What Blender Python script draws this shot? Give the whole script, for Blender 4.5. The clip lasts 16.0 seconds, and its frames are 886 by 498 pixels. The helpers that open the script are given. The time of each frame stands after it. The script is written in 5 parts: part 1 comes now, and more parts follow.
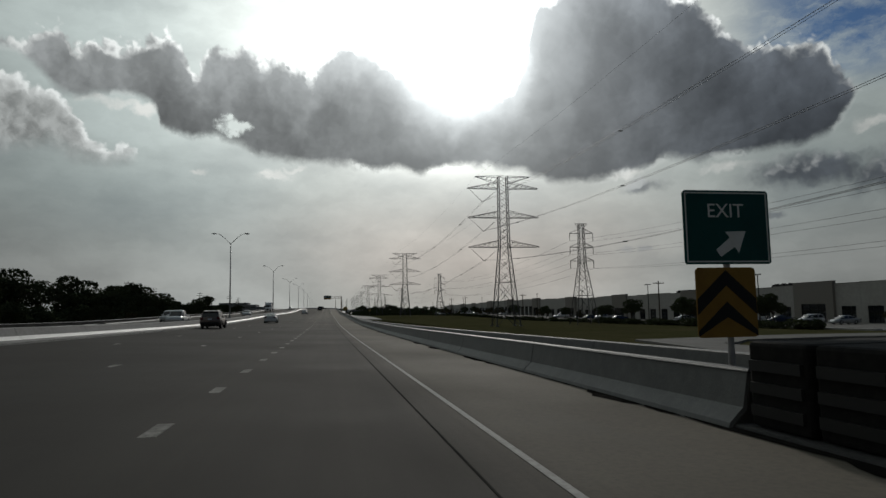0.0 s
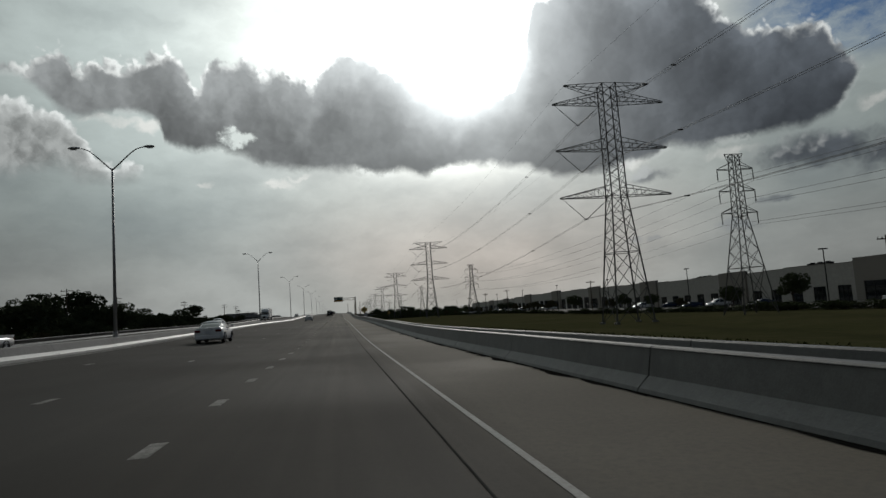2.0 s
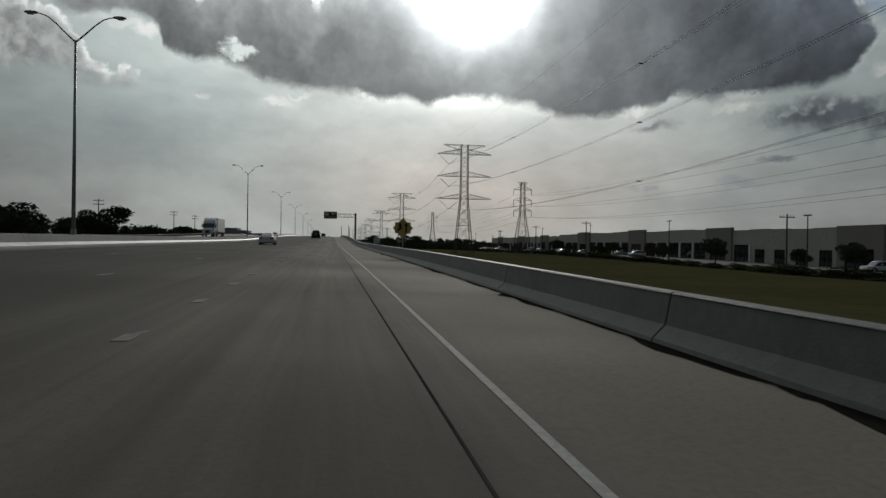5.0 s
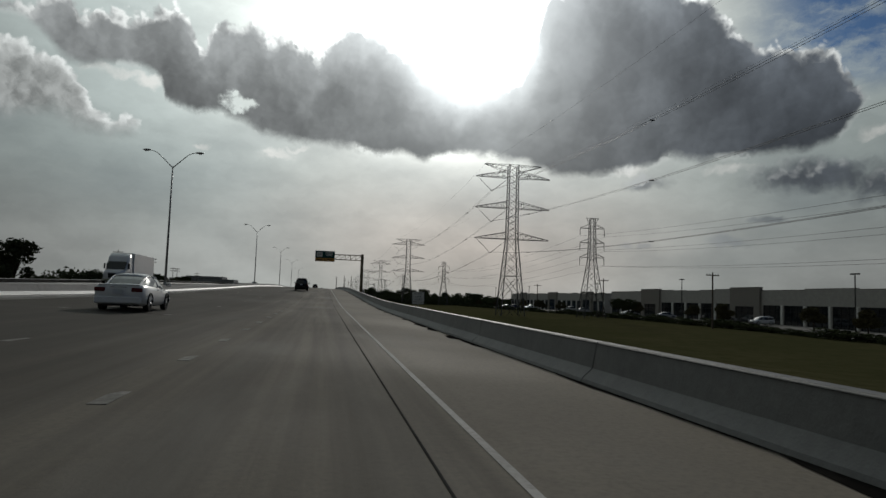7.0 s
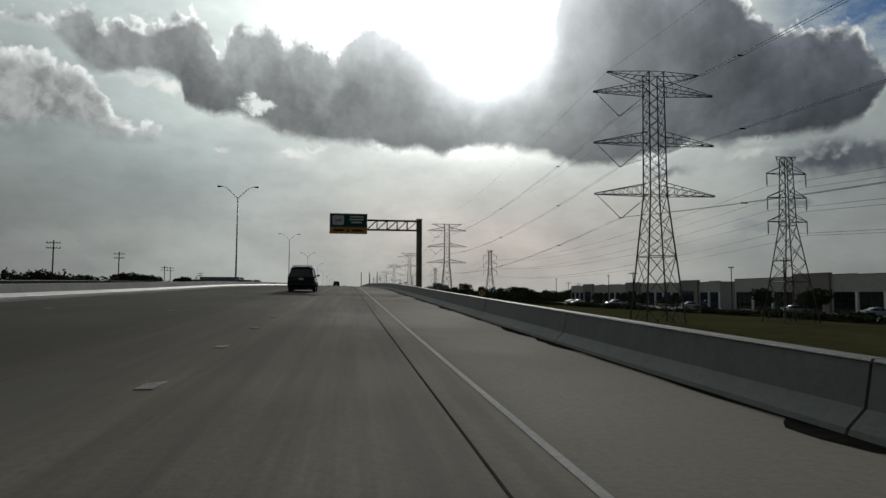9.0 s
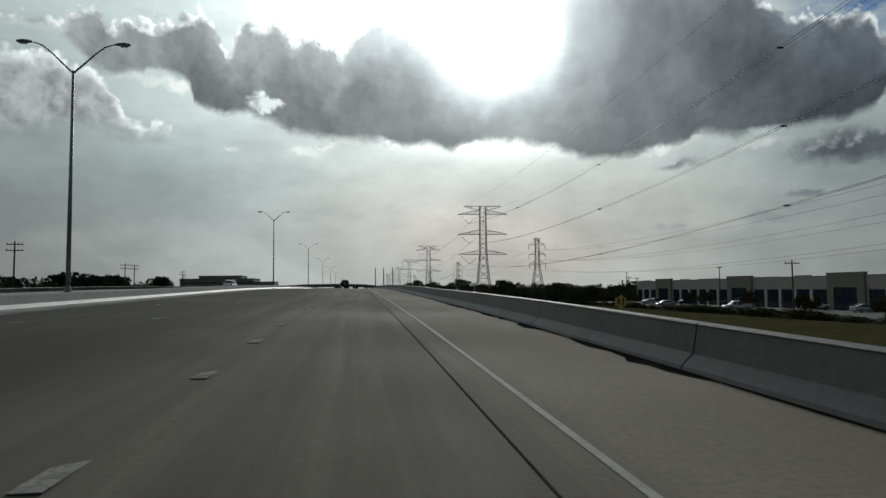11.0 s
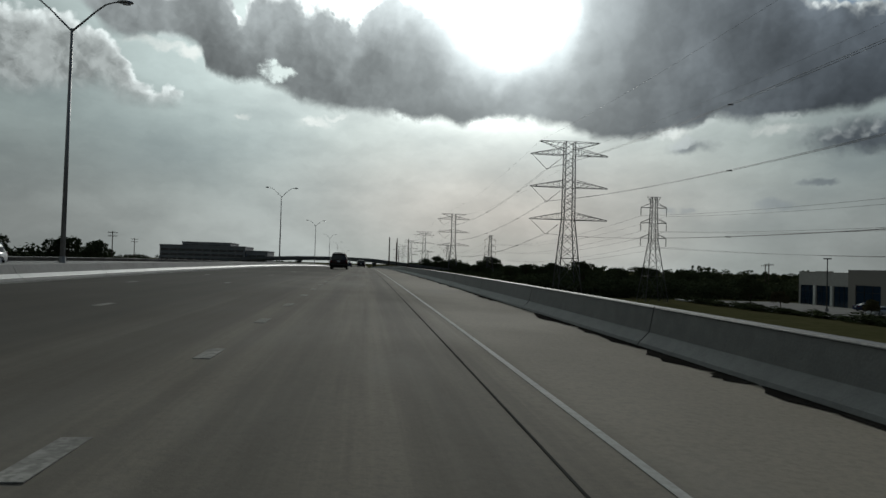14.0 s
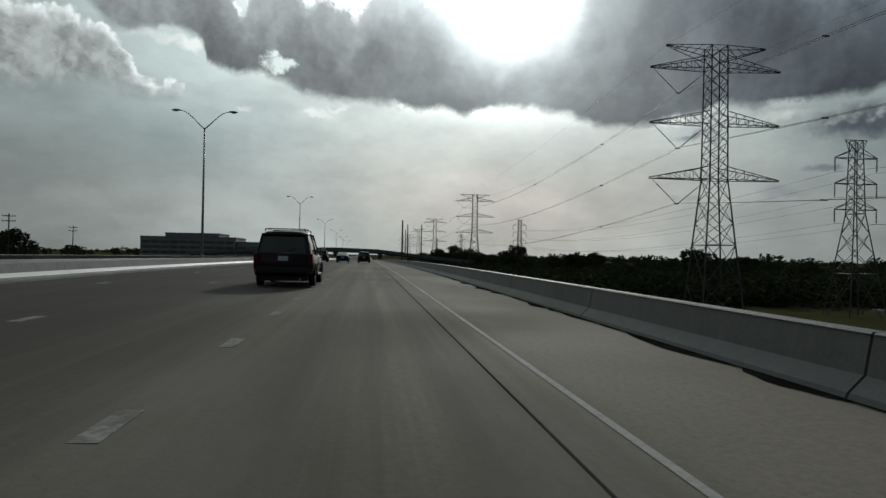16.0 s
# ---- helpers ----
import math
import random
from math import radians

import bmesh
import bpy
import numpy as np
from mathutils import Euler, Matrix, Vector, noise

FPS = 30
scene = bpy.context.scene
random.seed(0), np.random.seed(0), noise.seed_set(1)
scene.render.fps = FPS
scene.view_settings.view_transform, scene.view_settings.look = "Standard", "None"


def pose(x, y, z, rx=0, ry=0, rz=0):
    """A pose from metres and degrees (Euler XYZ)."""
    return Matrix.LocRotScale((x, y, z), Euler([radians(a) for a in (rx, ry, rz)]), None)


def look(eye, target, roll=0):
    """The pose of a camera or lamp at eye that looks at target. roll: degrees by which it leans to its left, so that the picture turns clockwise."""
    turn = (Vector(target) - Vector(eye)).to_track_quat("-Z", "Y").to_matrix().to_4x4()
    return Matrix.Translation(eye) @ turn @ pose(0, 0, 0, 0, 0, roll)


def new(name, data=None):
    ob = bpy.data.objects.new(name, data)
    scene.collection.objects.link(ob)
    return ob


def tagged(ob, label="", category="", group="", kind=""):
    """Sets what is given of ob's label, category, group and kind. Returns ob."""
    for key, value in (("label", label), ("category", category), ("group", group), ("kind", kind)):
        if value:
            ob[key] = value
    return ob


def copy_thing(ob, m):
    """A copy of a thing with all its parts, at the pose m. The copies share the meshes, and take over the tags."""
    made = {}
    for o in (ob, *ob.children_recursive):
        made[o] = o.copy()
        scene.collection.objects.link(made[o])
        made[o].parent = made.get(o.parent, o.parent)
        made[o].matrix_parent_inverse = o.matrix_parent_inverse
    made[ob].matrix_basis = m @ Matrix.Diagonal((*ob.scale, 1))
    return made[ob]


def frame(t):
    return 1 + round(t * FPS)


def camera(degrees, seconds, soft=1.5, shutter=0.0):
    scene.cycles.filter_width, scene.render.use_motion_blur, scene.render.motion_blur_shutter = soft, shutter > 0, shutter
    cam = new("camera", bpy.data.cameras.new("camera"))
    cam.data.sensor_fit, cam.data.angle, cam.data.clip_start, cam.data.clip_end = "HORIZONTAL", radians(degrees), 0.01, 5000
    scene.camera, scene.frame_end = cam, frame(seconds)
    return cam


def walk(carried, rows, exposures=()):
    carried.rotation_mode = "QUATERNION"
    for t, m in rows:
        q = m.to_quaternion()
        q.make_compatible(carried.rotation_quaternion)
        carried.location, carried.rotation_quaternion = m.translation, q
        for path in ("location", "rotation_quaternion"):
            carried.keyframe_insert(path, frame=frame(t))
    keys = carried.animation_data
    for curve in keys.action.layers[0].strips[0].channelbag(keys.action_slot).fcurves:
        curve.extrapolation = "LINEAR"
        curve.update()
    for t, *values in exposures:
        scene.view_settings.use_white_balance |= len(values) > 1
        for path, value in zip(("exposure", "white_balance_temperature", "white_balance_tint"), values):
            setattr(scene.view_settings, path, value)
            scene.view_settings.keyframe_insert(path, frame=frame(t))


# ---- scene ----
cam = camera(67.8, 16.0)
PATH = [
    (0.0, look((-0.279, -0.002, 1.298), (3.197, 19.601, 3.199), -0.99)),
    (0.5, look((-0.280, 13.909, 1.217), (3.068, 33.457, 3.799), -2.98)),
    (1.0, look((-0.194, 27.819, 1.144), (3.042, 47.437, 3.301), -2.96)),
    (1.5, look((-0.103, 41.713, 1.085), (2.972, 61.377, 3.053), -3.86)),
    (2.0, look((-0.076, 55.602, 1.046), (3.144, 75.247, 2.972), -3.94)),
    (2.5, look((-0.097, 69.540, 1.027), (3.109, 89.144, 3.345), -3.72)),
    (3.0, look((-0.043, 83.524, 1.048), (3.862, 103.083, 2.530), -3.98)),
    (3.5, look((0.046, 97.538, 1.095), (3.005, 117.306, 1.793), -0.45)),
    (6.0, look((0.125, 168.184, 1.948), (3.753, 187.852, 1.799), 1.30)),
    (6.5, look((0.070, 182.003, 2.076), (4.614, 201.337, 4.436), -2.02)),
    (7.0, look((0.050, 195.783, 2.189), (3.565, 215.413, 3.714), 1.93)),
    (7.5, look((-0.014, 209.558, 2.300), (2.931, 229.317, 3.254), 0.98)),
    (8.0, look((-0.067, 223.324, 2.425), (3.607, 242.966, 3.251), 0.50)),
    (8.5, look((-0.066, 237.069, 2.558), (2.752, 256.832, 3.777), -0.26)),
    (9.0, look((-0.029, 250.832, 2.716), (2.855, 270.576, 4.070), 0.26)),
    (11.5, look((-0.301, 318.731, 4.483), (2.225, 338.540, 5.581), -0.55)),
    (12.0, look((-0.327, 332.281, 4.704), (2.307, 352.095, 5.381), 0.20)),
    (12.5, look((-0.353, 345.820, 4.911), (2.365, 365.630, 5.362), 0.85)),
    (13.0, look((-0.355, 359.345, 5.108), (2.099, 379.189, 5.535), 2.31)),
    (13.5, look((-0.346, 372.876, 5.288), (1.926, 392.742, 5.699), 2.34)),
    (14.0, look((-0.339, 386.416, 5.464), (2.038, 406.268, 5.948), 1.64)),
    (14.5, look((-0.357, 399.996, 5.599), (1.978, 419.858, 5.748), 1.40)),
    (15.0, look((-0.361, 413.639, 5.678), (2.073, 433.491, 5.681), 2.00)),
    (15.5, look((-0.372, 427.311, 5.725), (1.930, 447.175, 6.083), 1.05)),
    (16.0, look((-0.410, 440.991, 5.761), (1.866, 460.861, 5.943), 1.04)),
]
EXPO = [(0.0, -0.1, 6500, 10), (1.0, -0.05, 6500, 10), (2.0, -0.1, 6500, 10), (3.0, -0.1, 6500, 10), (3.5, -0.12, 6500, 10), (6.0, 0.22, 6500, 10), (6.5, 0.4, 6500, 10), (7.0, -0.1, 6500, 10), (7.5, -0.12, 6500, 10), (8.5, 0.02, 6500, 10), (9.0, 0.02, 6500, 10), (11.5, 0.2, 6300, 6), (13.0, 0.1, 6300, 6), (16.0, 0.14, 6300, 6)]
walk(cam, PATH, EXPO)

# ---- world and sun ----
SUN_AZ, SUN_EL = 13.0, 22.5          # degrees, azimuth from +y towards +x


def direction(az, el):
    a, e = radians(az), radians(el)
    return Vector((math.sin(a) * math.cos(e), math.cos(a) * math.cos(e), math.sin(e)))


class Graph:
    """A small writer of shader nodes."""

    def __init__(self, tree):
        self.tree = tree

    def node(self, kind, inputs=(), **props):
        n = self.tree.nodes.new(kind)
        for k, v in props.items():
            setattr(n, k, v)
        for key, v in (inputs.items() if isinstance(inputs, dict) else enumerate(inputs)):
            if v is None:
                continue
            if isinstance(v, bpy.types.NodeSocket):
                self.tree.links.new(v, n.inputs[key])
            else:
                n.inputs[key].default_value = v
        return n

    def math(self, op, a, b=None, c=None):
        return self.node("ShaderNodeMath", (a, b, c), operation=op).outputs[0]

    def vec(self, op, a, b=None):
        n = self.node("ShaderNodeVectorMath", (a, b), operation=op)
        return n.outputs["Value"] if op in ("LENGTH", "DOT_PRODUCT") else n.outputs[0]

    def noise(self, v, scale, detail=4.0, rough=0.5, color=False, distort=0.0):
        n = self.node("ShaderNodeTexNoise", {"Vector": v, "Scale": scale, "Detail": detail, "Roughness": rough, "Distortion": distort})
        return n.outputs["Color" if color else "Fac"]

    def step(self, v, a, b, lo=0.0, hi=1.0):
        n = self.node("ShaderNodeMapRange", (v, a, b, lo, hi), interpolation_type="SMOOTHSTEP")
        return n.outputs[0]

    def mix(self, f, a, b, blend="MIX"):
        n = self.node("ShaderNodeMix", data_type="RGBA", blend_type=blend)
        for k, v in ((0, f), (6, a), (7, b)):
            if isinstance(v, bpy.types.NodeSocket):
                self.tree.links.new(v, n.inputs[k])
            else:
                n.inputs[k].default_value = (*v, 1) if k and len(v) == 3 else v
        return n.outputs[2]

    def scaled(self, color, k):
        n = self.node("ShaderNodeVectorMath", (color,), operation="SCALE")
        if isinstance(k, bpy.types.NodeSocket):
            self.tree.links.new(k, n.inputs["Scale"])
        else:
            n.inputs["Scale"].default_value = k
        return n.outputs[0]


# The cloud bank before the sun: its lower and upper edge, elevation over azimuth, in degrees.
BANK_FOOT = [(-23.6, 19.4), (-22.6, 18.6), (-21.6, 17.7), (-20.6, 16.8), (-19.2, 16.6), (-17.0, 17.3), (-15.0, 17.3), (-13.9, 16.7), (-13.5, 15.3), (-12.8, 14.7), (-11.0, 14.5), (-9.3, 14.7), (-7.5, 14.2),
             (-6.0, 13.5), (-3.6, 13.1), (3.4, 12.4), (6.0, 12.6), (8.0, 12.0), (9.0, 12.5), (14.0, 12.6), (17.9, 11.7), (20.5, 10.9), (22.7, 10.8), (27.8, 11.5), (29.2, 12.3), (31.8, 11.9),
             (36.5, 12.3), (39.2, 12.3), (41.2, 13.1), (42.4, 14.5), (43.4, 16.0)]
BANK_TOP = [(-23.5, 19.8), (-22.4, 20.8), (-20.7, 21.5), (-19.5, 20.1), (-18.3, 20.9), (-16.5, 20.8), (-14.6, 21.5), (-12.9, 22.3), (-11.8, 21.0), (-10.9, 19.3), (-10.3, 20.6), (-9.4, 21.7), (-8.7, 21.1),
            (-7.1, 22.1), (-5.7, 21.0), (-4.2, 21.1), (-2.4, 20.6), (-1.2, 19.9), (-0.5, 21.0), (0.6, 22.2), (2.2, 22.9), (4.6, 21.8), (7.6, 20.0), (9.8, 18.9), (11.2, 18.0), (12.6, 18.5), (14.4, 18.1),
            (16.6, 19.2), (17.8, 21.4), (18.8, 25.8), (25.0, 27.4), (29.5, 25.7), (32.4, 23.8), (33.8, 22.2), (36.2, 20.2), (38.6, 19.9), (40.9, 19.4), (41.6, 17.6), (43.2, 16.2), (44.4, 14.6)]
# The pale cumulus beside it.
PALE_FOOT = [(-36, 11.6), (-27, 11.9), (-24.3, 12.4), (-21.1, 13.0), (-20.2, 12.6), (-18.8, 12.2), (-17.2, 12.0), (-15.6, 12.6), (-14.6, 13.2)]
PALE_TOP = [(-36, 19.0), (-30, 18.2), (-27, 17.6), (-24.5, 17.6), (-23.1, 17.4), (-21.8, 17.0), (-20.9, 16.9), (-19.9, 16.1), (-19.3, 15.0), (-18.5, 14.0), (-17.4, 13.0), (-16.6, 13.2), (-15.9, 13.7), (-15.2, 13.2), (-14.6, 12.0)]
# Lesser clouds: centre azimuth, centre elevation, half width, half height.
LOW_CLOUDS = [(39.8, 10.3, 5.4, 1.6), (46.0, 9.6, 6.0, 2.3), (27.2, 10.2, 2.5, 0.75), (33.6, 5.3, 2.2, 0.55), (25.6, 5.0, 0.9, 0.35), (27.2, 5.0, 0.8, 0.3), (36.4, 7.0, 1.6, 0.35)]
BRIGHT_PUFFS = [(-17.0, 16.5, 3.4, 0.6), (-14.6, 16.2, 1.2, 0.7), (-4.4, 11.8, 1.6, 0.55), (-2.6, 12.3, 1.4, 0.35), (-10.6, 11.7, 0.9, 0.35), (26.0, 11.0, 2.2, 0.5), (33.5, 11.2, 2.6, 0.5), (43.5, 13.2, 1.6, 0.7)]
GAPS = [(-7.0, 15.75, 2.8, 1.1), (-8.2, 16.2, 1.6, 0.85)]

world = bpy.data.worlds.new("sky")
scene.world = world
world.use_nodes = True
world.node_tree.nodes.clear()
g = Graph(world.node_tree)
ray_dir = g.node("ShaderNodeTexCoord").outputs["Generated"]
sep = g.node("ShaderNodeSeparateXYZ", (ray_dir,))
az = g.math("MULTIPLY", g.math("ARCTAN2", sep.outputs[0], sep.outputs[1]), 57.2958)
el = g.math("MULTIPLY", g.math("ARCSINE", sep.outputs[2]), 57.2958)
pos = g.node("ShaderNodeCombineXYZ", (az, el, 0.0)).outputs[0]
sun_dot = g.vec("DOT_PRODUCT", ray_dir, tuple(direction(SUN_AZ, SUN_EL)))
theta = g.math("MULTIPLY", g.math("ARCCOSINE", g.math("MINIMUM", sun_dot, 0.99999)), 57.2958)


def bell(width, height):
    q = g.math("DIVIDE", theta, width)
    return g.math("MULTIPLY", g.math("EXPONENT", g.math("MULTIPLY", g.math("MULTIPLY", q, q), -1.0)), height)


# edges of the clouds are broken up at three sizes
def centred(scale, detail, rough, size):
    n = g.vec("SUBTRACT", g.noise(pos, scale, detail, rough, color=True), (0.5, 0.5, 0.5))
    return g.vec("MULTIPLY", n, size)


pos_soft = g.vec("ADD", pos, centred(0.3, 2.0, 0.45, (0.9, 0.6, 0.0)))
pos_w = g.vec("ADD", pos_soft, centred(1.1, 5.0, 0.6, (0.9, 0.75, 0.0)))
sunward = g.vec("NORMALIZE", g.vec("SUBTRACT", (SUN_AZ, SUN_EL, 0.0), pos))


def toward_sun(p, d):
    return g.vec("ADD", p, g.vec("MULTIPLY", sunward, (d, d, d)))


def puffs(p, scale):
    d = g.node("ShaderNodeTexVoronoi", {"Vector": p, "Scale": scale, "Smoothness": 0.25}, feature="SMOOTH_F1", voronoi_dimensions="2D").outputs["Distance"]
    return g.math("SUBTRACT", 0.45, d)


def edge_curve(p, pts):
    """The elevation of an edge at the azimuth of p: one ramp, or two that meet in the middle of the list."""
    u = g.node("ShaderNodeSeparateXYZ", (p,)).outputs[0]

    def ramp_of(some):
        ramp = g.node("ShaderNodeValToRGB", (g.math("MULTIPLY_ADD", u, 1 / 100.0, 0.4),))
        cr = ramp.color_ramp
        while len(cr.elements) < len(some):
            cr.elements.new(0.5)
        for e, (a, v) in zip(cr.elements, some):
            e.position, e.color = a / 100.0 + 0.4, (v / 40.0,) * 3 + (1,)
        return g.math("MULTIPLY", g.node("ShaderNodeSeparateColor", (ramp.outputs[0],)).outputs[0], 40.0)

    if len(pts) < 31:
        return ramp_of(pts)
    m = len(pts) // 2
    right = g.math("GREATER_THAN", u, float(pts[m][0]))
    return g.math("ADD", g.math("MULTIPLY", ramp_of(pts[:m + 1]), g.math("SUBTRACT", 1.0, right)), g.math("MULTIPLY", ramp_of(pts[m:]), right))


def height(p):
    return g.node("ShaderNodeSeparateXYZ", (p,)).outputs[1]


def field(p, masses):
    total = None
    for cu, cv, ru, rv in masses:
        d = g.vec("MULTIPLY", g.vec("SUBTRACT", p, (cu, cv, 0.0)), (1.0 / ru, 1.0 / rv, 0.0))
        d = g.math("SUBTRACT", 1.0, g.vec("LENGTH", d))
        total = d if total is None else g.math("SMOOTH_MAX", total, d, 0.2)
    return total


def billows(p):
    return g.math("ADD", g.math("MULTIPLY", puffs(p, 0.75), 1.1), g.math("MULTIPLY", puffs(p, 1.9), 0.55))


def folds(p, scale, reach, detail=4.0, rough=0.5):
    """Soft relief: lit where the mass thins out towards the sun."""
    return g.math("SUBTRACT", g.noise(p, scale, detail, rough), g.noise(toward_sun(p, reach), scale, detail, rough))


bumps = billows(pos_w)
relief = g.math("SUBTRACT", bumps, billows(toward_sun(pos_w, 0.4)))
under_top = g.math("ADD", g.math("SUBTRACT", edge_curve(pos_soft, BANK_TOP), height(pos_soft)), bumps)
ragged = g.vec("ADD", pos_w, centred(0.42, 4.0, 0.55, (1.2, 0.9, 0.0)))
above_foot = g.math("SUBTRACT", height(ragged), edge_curve(pos_soft, BANK_FOOT))
torn = g.vec("ADD", ragged, centred(0.7, 5.0, 0.65, (2.2, 1.4, 0.0)))
gap = g.math("MULTIPLY", g.math("MAXIMUM", field(torn, GAPS), 0.0), 2.6)
body = g.math("SUBTRACT", above_foot, gap)
cover = g.math("MULTIPLY", g.step(body, -0.45, 0.55), g.step(under_top, -0.22, 0.4))


def puffy(p, masses, amount):
    return g.math("MULTIPLY_ADD", billows(p), amount, g.math("MULTIPLY", field(p, masses), 1.6))


low_dens = puffy(ragged, LOW_CLOUDS, 0.45)
low_lit = g.step(g.math("SUBTRACT", low_dens, puffy(toward_sun(ragged, 0.5), LOW_CLOUDS, 0.45)), 0.05, 0.6)
wispy = g.vec("ADD", ragged, centred(0.3, 6.0, 0.65, (2.0, 1.5, 0.0)))
puff_dens = puffy(wispy, BRIGHT_PUFFS, 0.5)
pale_under = g.math("ADD", g.math("SUBTRACT", edge_curve(pos_w, PALE_TOP), height(pos_w)), g.math("MULTIPLY", bumps, 0.7))
pale_over = g.math("SUBTRACT", height(wispy), edge_curve(pos_w, PALE_FOOT))
pale_cover = g.math("MULTIPLY", g.step(pale_over, -0.7, 1.2), g.step(pale_under, -0.15, 0.35))

# thin high cloud over a clear sky
clear = g.node("ShaderNodeTexSky", sky_type="NISHITA", sun_disc=False, sun_elevation=radians(SUN_EL), sun_rotation=radians(SUN_AZ)).outputs[0]
clear = g.vec("MULTIPLY", clear, (0.0105, 0.0195, 0.033))
streak = g.noise(g.vec("MULTIPLY", pos_w, (0.42, 1.0, 1.0)), 0.17, 5.0, 0.5)
wisps = g.noise(g.vec("MULTIPLY", ragged, (0.5, 1.0, 1.0)), 0.45, 5.0, 0.6)
blue_gap = g.math("MULTIPLY", g.step(az, 33.0, 41.0), g.step(el, 15.0, 19.5))
veil = g.math("SUBTRACT", g.step(streak, 0.25, 0.62, 0.94, 1.0), g.math("MULTIPLY", blue_gap, g.step(wisps, 0.4, 0.66, 0.95, 0.35)))
level = g.math("ADD", g.math("ADD", bell(44.0, 0.34), g.math("MULTIPLY", bell(10.0, 3.2), g.step(el, 10.0, 15.5, 0.42, 1.0))), 0.115)
level = g.math("ADD", level, g.math("MULTIPLY", g.step(el, 9.0, 21.0), bell(40.0, 0.30)))
lifted = g.math("MULTIPLY_ADD", g.math("MULTIPLY", g.step(el, 6.0, 11.0), g.step(az, -8.0, 2.0, 1.0, 0.0)), 0.22, 1.0)
sides = g.math("MULTIPLY", g.math("MULTIPLY", lifted, g.math("MULTIPLY", g.step(az, -27.0, -4.0, 0.83, 1.18), g.step(az, 2.0, 14.0, 1.0, 0.85))), g.step(az, 26.0, 40.0, 1.0, 0.78))
level = g.math("MULTIPLY", level, g.math("MULTIPLY", sides, g.math("MULTIPLY", g.step(streak, 0.3, 0.7, 0.88, 1.13), g.step(wisps, 0.3, 0.7, 0.94, 1.07))))
warm = g.mix(g.step(theta, 6.0, 32.0), (0.975, 1.0, 0.945), (0.875, 1.0, 0.975))
horizon_warm = g.math("MULTIPLY", g.step(el, 1.0, 12.0, 1.0, 0.0), g.step(theta, 12.0, 29.0, 1.0, 0.0))
warm = g.mix(g.math("MULTIPLY", horizon_warm, 0.85), warm, (1.19, 0.985, 0.84))
warm = g.mix(g.step(el, 2.0, 11.0, 0.7, 0.0), warm, g.mix(horizon_warm, (0.985, 1.0, 0.955), (1.15, 0.985, 0.86)))
sky_col = g.mix(veil, clear, g.scaled(warm, level))

# the clouds: dark bellies, bright tops and thin edges
grain = g.noise(pos_w, 0.13, 5.0, 0.5)
mottle = g.noise(g.vec("MULTIPLY", ragged, (0.7, 1.0, 1.0)), 0.38, 5.0, 0.55)
broad = folds(pos_w, 0.16, 1.6)
fine = folds(ragged, 0.5, 0.6, 5.0, 0.55)
glow = g.math("ADD", g.math("ADD", bell(5.2, 0.8), bell(10.5, 0.32)), bell(20.0, 0.06))
drift = g.vec("ADD", pos_w, centred(0.11, 4.0, 0.55, (9.0, 5.0, 0.0)))
drift_small = g.vec("ADD", pos_w, centred(0.25, 3.0, 0.5, (3.0, 2.2, 0.0)))
depth = g.math("SUBTRACT", edge_curve(drift, BANK_TOP), height(drift))
lift = g.math("MULTIPLY_ADD", g.step(depth, -0.5, 6.5, 1.0, 0.0), 0.8, 0.86)
lift = g.math("MULTIPLY", lift, g.math("MULTIPLY", g.step(az, -6.0, 20.0, 1.85, 1.0), g.step(az, 26.0, 42.0, 1.18, 0.64)))
belly = g.math("MULTIPLY", lift, 0.084)
for v, a, b, lo, hi in ((grain, 0.3, 0.7, 0.8, 1.22), (mottle, 0.3, 0.7, 0.92, 1.09), (broad, -0.16, 0.16, 0.85, 1.16), (fine, -0.12, 0.12, 0.94, 1.07), (relief, -0.5, 0.5, 0.95, 1.06)):
    belly = g.math("MULTIPLY", g.step(v, a, b, lo, hi), belly)
thin = g.math("MULTIPLY", g.step(g.math("SUBTRACT", edge_curve(drift_small, BANK_TOP), height(drift_small)), -0.3, 4.2, 1.0, 0.0), g.step(az, 10.0, 17.0, 1.0, 0.25))
glow = g.math("ADD", glow, g.math("MULTIPLY", thin, bell(11.0, 1.0)))
belly = g.math("ADD", belly, g.math("MULTIPLY", glow, g.step(broad, -0.16, 0.16, 0.86, 1.12)))
belly_col = g.scaled(g.mix(g.step(az, 16.0, 42.0), (0.94, 1.0, 1.01), (0.85, 0.98, 1.14)), belly)
rim_level = g.math("MULTIPLY_ADD", level, 1.1, g.math("ADD", bell(18.0, 0.5), 0.30))
rim_col = g.scaled((0.96, 1.0, 0.98), rim_level)
patchy = g.step(g.noise(pos_soft, 0.5, 3.0, 0.5), 0.36, 0.58, 0.2, 1.0)
top_lit = g.math("MULTIPLY", g.math("MULTIPLY", g.step(under_top, 0.1, 1.15, 1.0, 0.0), patchy), g.step(relief, -0.3, 0.25, 0.35, 1.0))
hem = g.step(g.noise(pos_soft, 0.34, 4.0, 0.6), 0.42, 0.6, 1.1, 0.0)
core = g.math("MULTIPLY", g.step(g.math("ADD", body, hem), -0.6, 0.45), g.math("SUBTRACT", 1.0, top_lit))
bank_col = g.mix(core, rim_col, belly_col)
low_col = g.mix(g.math("MULTIPLY", low_lit, g.step(el, 7.0, 11.5, 0.0, 0.4)), g.scaled(belly_col, g.step(el, 6.0, 9.0, 2.1, 1.45)), rim_col)
